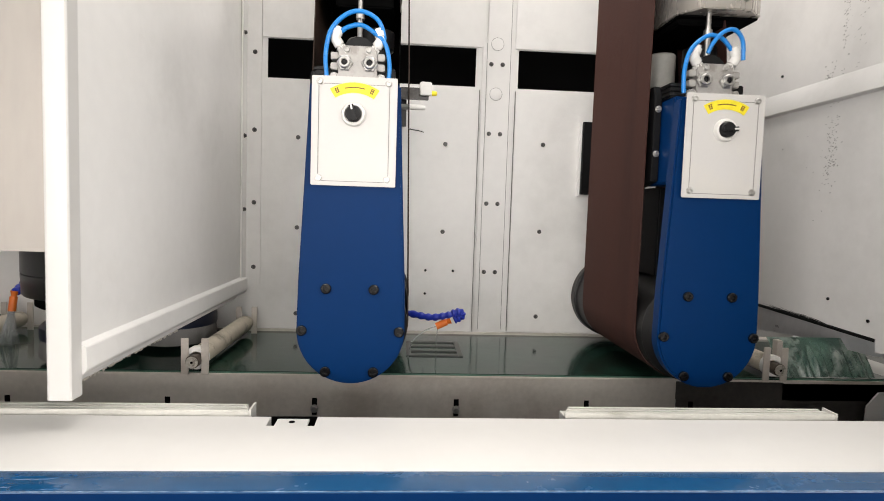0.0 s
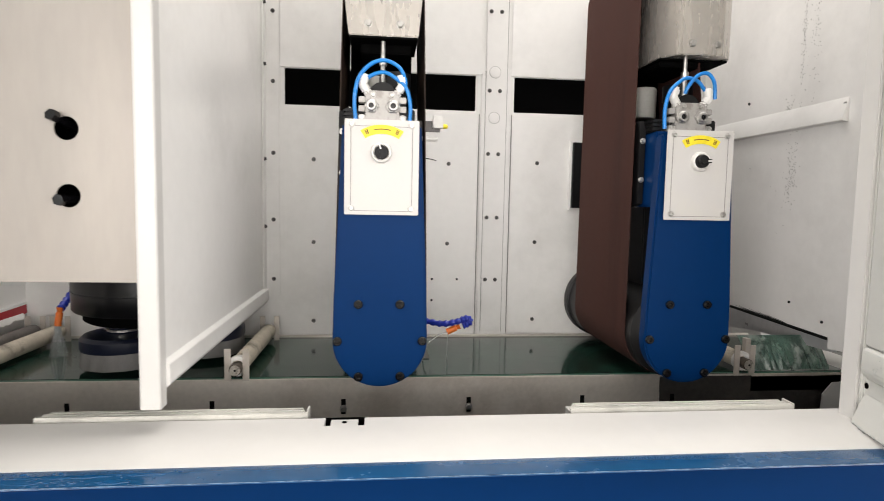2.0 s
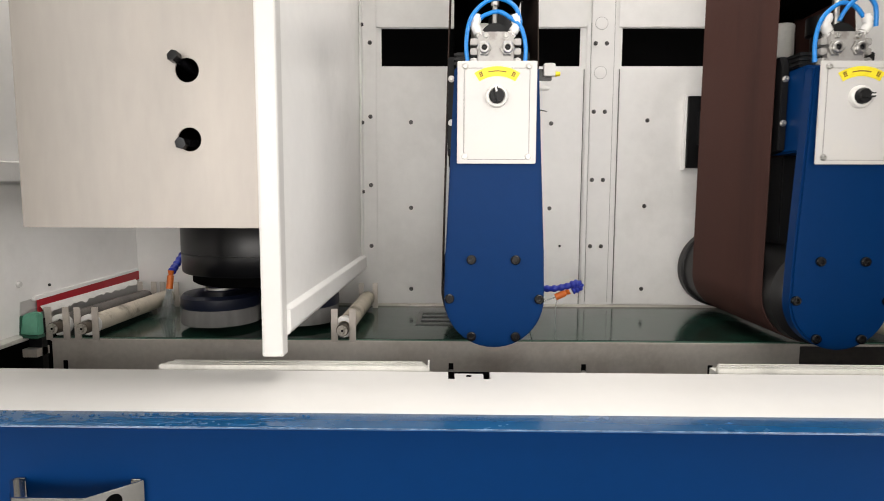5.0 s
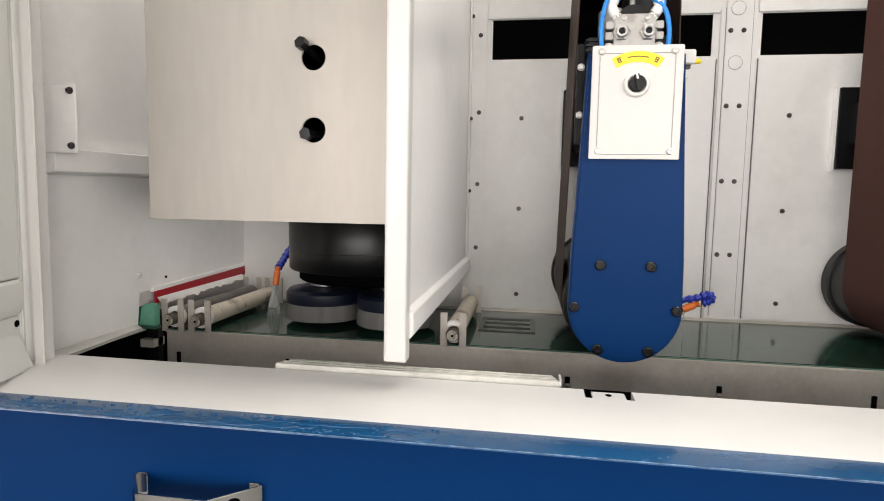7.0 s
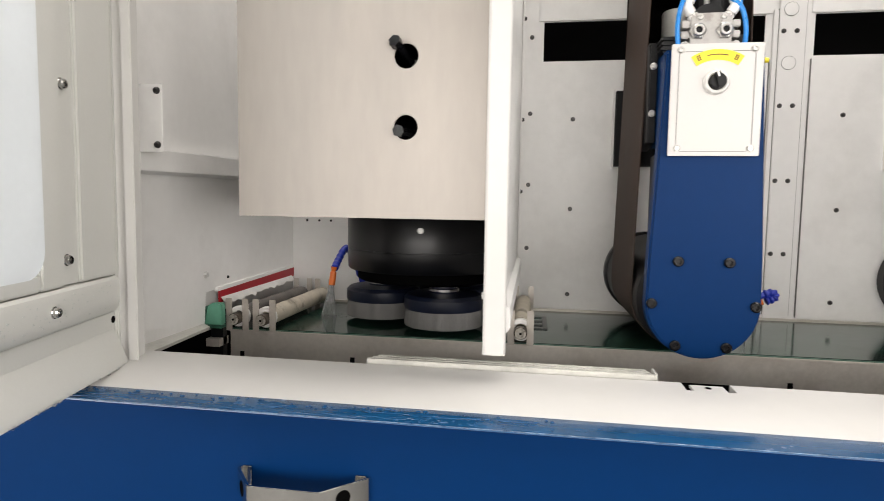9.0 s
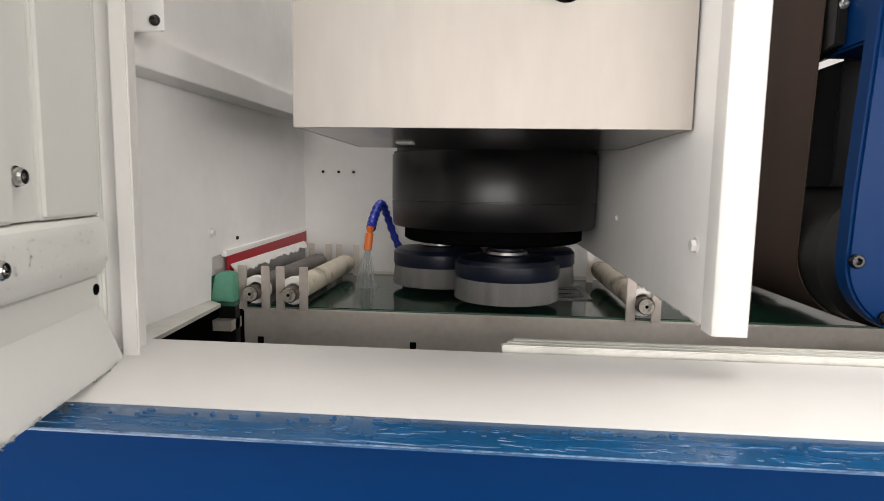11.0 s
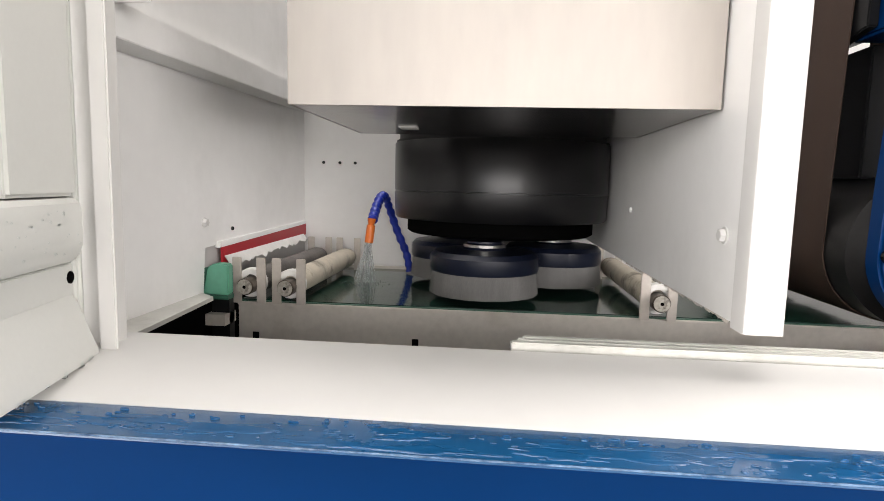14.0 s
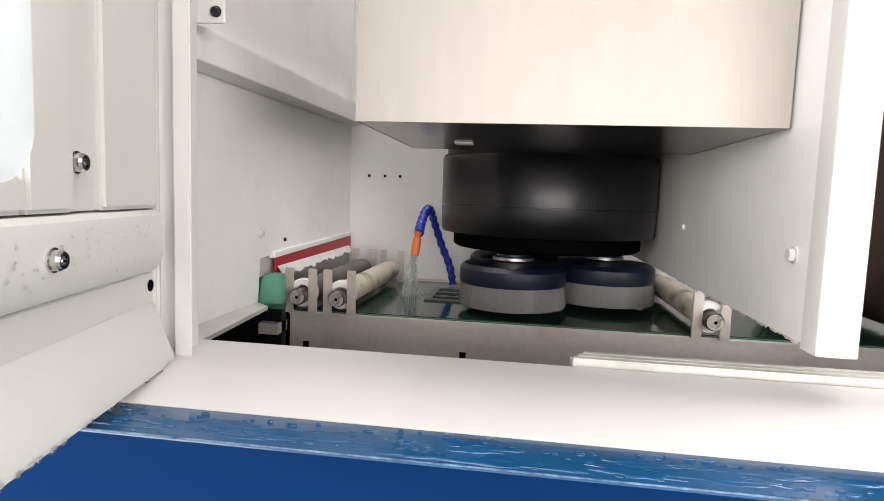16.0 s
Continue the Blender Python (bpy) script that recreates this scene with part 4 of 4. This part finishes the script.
    part("mast", box(B(), -0.066 if tubes_right else -0.082, 0.062 if tubes_right else 0.072, 1.30, 1.50, 1.501, 1.80), VOID, ob, "flat near-black mast")
    part("belt_guard", box(B(), -0.046, 0.050, 1.152, 1.300, 1.150, 1.344), BLACK, ob, "black guard behind the arm", bevel=0.003)
    bracket = part("side_bracket", prism(B(), [(1.086, 1.352), (1.150, 1.340), (1.150, 1.545), (1.096, 1.545), (1.086, 1.525)], "x", -0.0955, -0.0805), BLACK, ob, "black side bracket", bevel=0.002)
    for z in (1.408, 1.498):
        same("bracket_screw", PLATESCREW, bracket, pose(-0.0880, 1.086, z), "bright screw")
    part("cylinder_body", lathe(B(), [(0, 1.575), (0.030, 1.575), (0.031, 1.58), (0.031, 1.648), (0.028, 1.652), (0, 1.652)], (-0.012, 1.255, 0), "z", 28), PLASTICRAIL, ob, "pale round cylinder")
    part("cylinder_cap", lathe(B(), [(0, 1.5455), (0.026, 1.5455), (0.026, 1.60), (0.036, 1.604), (0.036, 1.640), (0, 1.640)], (0.028, 1.155, 0), "z", 28), BLACK, ob)
    part("push_rod", lathe(B(), [(0, 1.600), (0.0055, 1.600), (0.0055, 1.640), (0.0085, 1.640), (0.0085, 1.655), (0.005, 1.655), (0.005, 1.72), (0, 1.72)], (0.000, 1.075, 0), "z", 14), SCREW, ob, "steel push rod")
    part("lift_block", box(B(), -0.050, 0.062, 1.10, 1.27, 1.672, 1.74), VOID, ob, bevel=0.003)
    if tubes_right:
        shape = prism(B(), [(-0.060, 1.100), (-0.026, 1.046), (0.072, 1.046), (0.112, 1.085), (0.112, 1.20), (-0.060, 1.20)], "z", 1.688, 2.05)
    else:
        shape = prism(B(), [(-0.073, 1.697), (0.075, 1.697), (0.086, 1.81), (0.086, 2.05), (-0.086, 2.05), (-0.086, 1.81)], "y", 1.052, 1.20)
    cover = part("steel_cover", shape, COVERSTEEL, ob, "satin stainless cover", bevel=0.002)
    # near-black sheet added below the cover to paint its underside dark
    part("cover_underside_shade", box(B(), -0.056, 0.108, 1.086, 1.198, 1.684, 1.6875) if tubes_right else box(B(), -0.072, 0.074, 1.0535, 1.199, 1.692, 1.6965), VOID, ob)
    for x in ((-0.002, 0.058) if tubes_right else (-0.032, 0.036)):
        same("cover_screw", HEXBOLT, cover, pose(x, 1.046 if tubes_right else 1.052, 1.712 if tubes_right else 1.722), "hex bolt")
    return ob


sanding_head(-0.080, -15, WORNBELT, "blue belt sanding head with a worn dark brown belt", False, (1.115, 1.405), (0.001, 1.885, 0.089))
sanding_head(0.6105, 88, ABRASIVE, "blue belt sanding head with a brown belt", True, (1.095, 1.447), (-0.040, 1.915, 0.064))

# sensor arm beside the worn head
sensor = thing("belt_sensor", "grey sensor on a steel bracket beside the sanding head", "sensor")
part("bracket", box(B(), -0.001, 0.060, 1.20, 1.206, 1.517, 1.543), WALLZINC, sensor, "steel bracket", bevel=0.001)
part("head", box(B(), 0.040, 0.066, 1.185, 1.199, 1.525, 1.553), FITTING, sensor, bevel=0.002)
part("lens", lathe(B(), [(0, 0), (0.006, 0), (0.005, 0.010), (0, 0.012)], (0.0665, 1.192, 1.530), "x", 14), YELLOW, sensor, "yellow sensor tip")
part("pin", lathe(B(), [(0, 0), (0.006, 0), (0.006, 0.048), (0.004, 0.053), (0, 0.053)], (0.000, 1.19, 1.499), "x", 14), FITTING, sensor, "white pin")
part("rear_stay", box(B(), -0.001, 0.012, 1.2065, BACK - 0.012, 1.510, 1.535), BLACK, sensor)
part("feeler", tube(B(), smooth_path([(0.020, 1.21, 1.455), (0.040, 1.21, 1.452), (0.052, 1.21, 1.449)], 3), 0.0012, 6), DARKSCREW, sensor)


# segmented coolant hoses
def coolant_hose(path, tip, label):
    ob = thing("coolant_hose", label, "hose", "coolant hoses")
    fine = smooth_path(path, 10)
    part("hose", tube(B(), fine, lambda u: 0.0080 if u < 0.62 else 0.0092, 12, 0.13), HOSEBLUE, ob, "segmented blue hose")
    a, b = Vector(tip[0]), Vector(tip[1])
    part("nozzle", tube(B(), [a, a.lerp(b, 0.25), a.lerp(b, 0.3), b], lambda u: (0.0090 if u < 0.2 else 0.0058) if u < 0.5 else 0.0085, 12), ORANGE, ob, "orange nozzle")
    return ob


coolant_hose([(-0.852, 1.50, 0.931), (-0.861, 1.50, 0.972), (-0.880, 1.49, 1.021), (-0.895, 1.475, 1.070), (-0.902, 1.455, 1.098), (-0.908, 1.43, 1.094), (-0.911, 1.395, 1.070), (-0.908, 1.356, 1.052)],
             ((-0.909, 1.356, 1.056), (-0.914, 1.352, 1.008)), "blue segmented coolant hose with an orange nozzle, spraying")
coolant_hose([(-0.10, 1.545, 1.02), (-0.02, 1.42, 1.018), (0.04, 1.34, 1.022), (0.085, 1.31, 1.020), (0.125, 1.30, 1.028), (0.152, 1.30, 1.036), (0.158, 1.30, 1.026), (0.140, 1.30, 1.016)],
             ((0.132, 1.30, 1.016), (0.098, 1.30, 1.000)), "blue segmented coolant hose with an orange nozzle over the belt")

# ---- disc head ----
DX, DY = -0.658, 1.360
hood = thing("disc_hood", "brushed stainless hood with two round access holes", "hood")


def panel_with_holes(bm, x0, x1, z0, z1, y0, y1, holes):
    """A sheet with round holes cut through it, on one column of holes."""
    hx, r = holes[0][0], holes[0][2]
    cuts = sorted(z for _, z, _ in holes)
    w = r * 1.4
    edges = [z0] + [e for z in cuts for e in (z - w, z + w)] + [z1]
    for k, (a, b) in enumerate(zip(edges, edges[1:])):
        for c, d in ((x0, hx - w), (hx - w, hx + w), (hx + w, x1)):
            if k % 2 == 0 or c != hx - w:
                box(bm, c, d, y0, y1, a, b)
    n = 32
    for z in cuts:
        sq, ci = [], []
        for k in range(n):
            a = 2 * math.pi * k / n
            c, s = math.cos(a), math.sin(a)
            q = w / max(abs(c), abs(s))
            sq.append((hx + q * c, z + q * s))
            ci.append((hx + r * c, z + r * s))
        rings = [[bm.verts.new((u, y, v)) for u, v in ring] for ring, y in ((sq, y0), (ci, y0), (ci, y1), (sq, y1))]
        for a, b in zip(rings, rings[1:]):
            for k in range(n):
                j = (k + 1) % n
                bm.faces.new((a[k], a[j], b[j], b[k]))


HX0, HX1, HY0, HY1, HZ = -0.876, -0.4625, 0.800, 1.114, 1.201
bm = B()
panel_with_holes(bm, HX0, HX1, HZ, 2.12, HY0, HY0 + 0.003, [(-0.593, 1.345, 0.0195), (-0.593, 1.455, 0.0195)])
bmesh.ops.remove_doubles(bm, verts=bm.verts, dist=0.0002)
part("front_sheet", bm, STEEL, hood, "brushed stainless front sheet", smooth=False, wound=True)
part("side_sheet", box(B(), HX0, HX0 + 0.003, HY0 + 0.0035, HY1, HZ, 2.12), STEEL, hood)
part("side_sheet", box(B(), HX1 - 0.003, HX1, HY0 + 0.0035, HY1, HZ, 2.12), STEEL, hood)
part("under_sheet", box(B(), HX0 + 0.0035, HX1 - 0.0035, HY0 + 0.0035, HY1, HZ, HZ + 0.003), SHADESTEEL, hood, "stainless underside, its shade painted as darker steel")
# black plate added behind the holes paints the hood's dark inside
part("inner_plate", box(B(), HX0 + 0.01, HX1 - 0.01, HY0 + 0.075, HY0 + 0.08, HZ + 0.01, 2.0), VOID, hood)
for z, tip in ((1.455, (-0.609, 0.784, 1.475)), (1.345, (-0.602, 0.785, 1.338))):
    bm = B()
    a, b = Vector((-0.590, 0.870, z - 0.004)), Vector(tip)
    tube(bm, [a, a.lerp(b, 0.8)], 0.007, 12)
    tube(bm, [a.lerp(b, 0.86), b], 0.0098, 6)
    part("bolt", bm, DARKSCREW, hood, "black hexagon bolt in the hole")
part("inner_bracket", prism(B(), [(-0.592, 1.30), (-0.566, 1.30), (-0.566, 1.343), (-0.594, 1.338)], "y", HY0 + 0.045, HY0 + 0.050), PLATESTEEL, hood)
part("inner_bracket", prism(B(), [(-0.592, 1.41), (-0.566, 1.41), (-0.566, 1.453), (-0.594, 1.462)], "y", HY0 + 0.045, HY0 + 0.050), PLATESTEEL, hood)
part("hanger", box(B(), -0.80, -0.50, HY1 + 0.001, 1.50, 1.50, 1.60), BLACK, hood)

neck = thing("drive_neck", "black drive neck above the round brush guard", "drive")
part("neck", lathe(B(), [(0.2010, 1.2030), (0.2010, 1.2065), (0.195, 1.2065), (0.195, 1.32), (0.12, 1.34), (0.12, 1.50), (0, 1.50)], (DX, DY, 0), "z", 64), BLACK, neck)
# white chip added to paint a spot of light on the underside
part("tag", box(B(), -0.797, -0.774, 0.990, 1.020, 1.1990, 1.2006), FITTING, hood, "small white chip painting a bright spot under the hood")

# the turning plate with three brush discs
turret = thing("brush_turret", "glossy black round guard turning with three grey-bristled brush discs", "brush head", at=(DX, DY, 0))
part("turntable", lathe(B(), [(0, 1.036), (0.172, 1.036), (0.178, 1.040), (0.178, 1.0645), (0, 1.0645)], (0, 0, 0), "z", 64), VOID, turret)
part("shell", lathe(B(), [(0.188, 1.066), (0.199, 1.064), (0.202, 1.068), (0.2035, 1.1125), (0.2010, 1.1130), (0.2010, 1.1145), (0.2035, 1.1150), (0.2035, 1.2005), (0.2025, 1.2022), (0.10, 1.2022)], (0, 0, 0), "z", 96), DRUMBLACK, turret, "glossy black plastic shell")
part("inner_plate", lathe(B(), [(0, 1.074), (0.188, 1.074), (0.188, 1.0675), (0, 1.0675)], (0, 0, 0), "z", 64), BLACK, turret)
for turn in (-25.7,):
    same("shell_screw", PLATESCREW, turret, pose(0.2035 * math.cos(radians(turn)), 0.2035 * math.sin(radians(turn)), 1.166, 0, 0, turn + 90), "bright screw in the shell")
DISCS = []
ORBIT = 0.115
for k in range(3):
    a = radians(120 * k)
    disc = part("brush_disc", lathe(B(), [(0, 0.978), (0.0945, 0.978), (0.0960, 0.983), (0.0955, 1.004), (0.088, 1.012), (0.040, 1.016), (0.030, 1.026), (0.030, 1.0295), (0, 1.0295)], (0, 0, 0), "z", 48), BRUSHBLUE, turret, "dark blue brush holder")
    disc.location = (ORBIT * math.cos(a), ORBIT * math.sin(a), 0)
    part("flange", lathe(B(), [(0.0305, 1.017), (0.037, 1.017), (0.037, 1.024), (0.0305, 1.024)], (0, 0, 0), "z", 32), SCREW, disc, "bright steel flange")
    bm, rnd = B(), random.Random(20 + k)
    prof = [(0, 0.938), (0.0950, 0.9385), (0.0962, 0.941), (0.0930, 0.9778), (0, 0.9778)]
    lathe(bm, prof, (0, 0, 0), "z", 72)
    for v in bm.verts:
        if v.co.z < 0.95 and v.co.xy.length > 0.05:
            v.co.xy *= 1 + rnd.uniform(-0.010, 0.008)
    part("bristles", bm, BRISTLE, disc, "dense grey abrasive bristles")
    DISCS.append((disc, 120 * k))

# ---- the work piece on the belt ----
WORK_LEN, WORK_SPEED, WORK_X0 = 0.138, 0.0570, 0.0275
work = thing("work_piece", "thin slotted steel sheet lying on the green belt", "work piece", at=(WORK_X0, 0, BELT_Z))
for y0, y1 in ((1.300, 1.318), (1.342, 1.354), (1.392, 1.405), (1.440, 1.452)):
    part("bar", box(B(), 0.012, WORK_LEN - 0.012, y0, y1, 0.0004, 0.003), PLATESTEEL, work, bevel=0.0006)
for a, b in ((0, 0.0118), (WORK_LEN - 0.0118, WORK_LEN)):
    part("end_strip", box(B(), a, b, 1.300, 1.452, 0.0004, 0.003), PLATESTEEL, work, bevel=0.0006)

# ---- handle on the apron ----
handle = thing("apron_handle", "bent chrome strip handle on the blue apron", "handle")
pts = [(-0.774, 0.6395), (-0.786, 0.6395), (-0.791, 0.637), (-0.792, 0.632), (-0.790, 0.628), (-0.754, 0.584), (-0.751, 0.5828), (-0.656, 0.5828), (-0.653, 0.584), (-0.605, 0.630), (-0.602, 0.634), (-0.603, 0.638), (-0.607, 0.6395),
       (-0.622, 0.6395), (-0.622, 0.6368), (-0.608, 0.6368), (-0.606, 0.634), (-0.655, 0.5866), (-0.751, 0.5866), (-0.787, 0.631), (-0.787, 0.635), (-0.784, 0.6368), (-0.774, 0.6368)]
part("strip", prism(B(), pts, "z", 0.818, 0.852), CHROME, handle, "chromed bent strip", bevel=0.0009)
for x, y, turn in ((-0.6290, 0.6070, 43.8), (-0.7720, 0.6060, -50.7)):
    ob = part("hole", lathe(B(), [(0, 0), (0.0105, 0), (0.0105, 0.0007), (0, 0.0007)], (0, 0, 0), "-y", 20), VOID, handle, "dark round hole")
    ob.matrix_basis = pose(x, y, 0.835, 0, 0, turn)

# ---- water ----
spray = thing("water_spray", "clear water fanning out of the orange nozzle", "water", at=(-0.914, 1.352, 1.008))
rnd = random.Random(11)
for k in range(54):
    ex, ey = rnd.uniform(-0.026, 0.010), rnd.uniform(-0.018, 0.014)
    end = Vector((ex, ey, -0.081))
    path = [Vector((rnd.uniform(-0.006, 0.006), rnd.uniform(-0.006, 0.006), 0)), end * 0.35 + Vector((ex * 0.15, ey * 0.15, 0)), end * 0.7 + Vector((ex * 0.1, ey * 0.1, 0)), end]
    part("strand", tube(B(), smooth_path(path, 4), lambda u: 0.0006 * (1 - 0.2 * u), 5), SPRAY, spray)
trickle = thing("water_trickle", "thin water stream from the nozzle to the belt", "water", at=(0.098, 1.300, 1.000))
part("stream", tube(B(), smooth_path([(0, 0, 0), (-0.03, -0.004, -0.012), (-0.058, -0.012, -0.038), (-0.066, -0.016, -0.073)], 6), 0.0016, 8), SPRAY, trickle)
part("stream", tube(B(), smooth_path([(0.004, 0, -0.001), (0.001, -0.002, -0.03), (0.001, -0.003, -0.073)], 5), 0.0012, 8), SPRAY, trickle)

bm, rnd = B(), random.Random(9)
for k in range(110):
    a, d = rnd.random() * 6.283, 0.040 * rnd.random() ** 0.6
    q = rnd.uniform(0.0004, 0.0013)
    lathe(bm, [(q, 0), (q * 0.75, q * 0.6), (0, q * 0.9)], (-0.918 + d * math.cos(a) * 1.2, 1.350 + d * math.sin(a), BELT_Z + 0.0002), "z", 7)
tagged(part("splash_foam", bm, SPRAY), "white splashes where the spray hits the belt", "water", kind="stuff")

# beads and torn films of water on the ledge
bm, rnd = B(), random.Random(4)


def blob(x, y, rx, ry, high, seg, rough):
    """A flat drop with an uneven outline and a rounded rim, lying on the sloping ledge."""
    shape = [1 + rough * rnd.uniform(-1, 1) for _ in range(seg)]
    shape = [(shape[i - 1] + 2 * shape[i] + shape[(i + 1) % seg]) / 4 for i in range(seg)]
    ph = rnd.random() * 6
    rings = []
    for f, h in ((1.0, -0.0003), (0.96, 0.55), (0.86, 1.0), (0.5, 0.75)):
        ring = []
        for i in range(seg):
            a = 2 * math.pi * i / seg
            u, v = x + f * rx * shape[i] * (1 + 0.25 * math.sin(ph + 2 * a)) * math.cos(a), y + f * ry * shape[i] * math.sin(a)
            v = min(max(v, 0.5835), 0.6235)
            ring.append(bm.verts.new((u, v, 0.9536 + (v - 0.582) * 0.0706 + (h if h < 0 else h * high))))
        rings.append(ring)
    for a, b in zip(rings, rings[1:]):
        for i in range(seg):
            k = (i + 1) % seg
            bm.faces.new((a[i], a[k], b[k], b[i]))
    bm.faces.new(rings[-1])


for k in range(32):
    blob(-1.02 + 0.66 * rnd.random() ** 1.1, rnd.uniform(0.589, 0.612), rnd.uniform(0.010, 0.040), rnd.uniform(0.0025, 0.0065), rnd.uniform(0.0004, 0.0009), 26, 0.75)
for k in range(200):
    q = rnd.uniform(0.0005, 0.0019)
    blob(-1.06 + 0.76 * rnd.random() ** 1.2, rnd.uniform(0.585, 0.620), q * rnd.uniform(1, 2.6), q * 0.8, 0.45 * q, 9, 0.3)
tagged(part("ledge_water", bm, BEAD), "beads of water on the blue ledge", "water", kind="stuff")


# ---- what moves ----
def motions():
    spin = -128.8                      # degrees a second
    phase = -90 - spin * 12.04         # a disc stands in front at 12.04 s
    steps = [k * 0.25 for k in range(65)]
    walk(turret, [(t, pose(DX, DY, 0, 0, 0, phase + spin * t)) for t in steps])
    for disc, a in DISCS:
        c = (ORBIT * math.cos(radians(a)), ORBIT * math.sin(radians(a)), 0)
        walk(disc, [(t, pose(*c, 0, 0, 300 * t)) for t in steps])
    walk(work, [(t, pose(WORK_X0 - WORK_SPEED * t, 0, BELT_Z)) for t in (0.0, 8.0, 16.0)])
    walk(spray, [(t, pose(-0.914, 1.352, 1.008, 2 * math.sin(7 * t), 2 * math.cos(5 * t), 40 * math.sin(2.1 * t))) for t in steps])


motions()
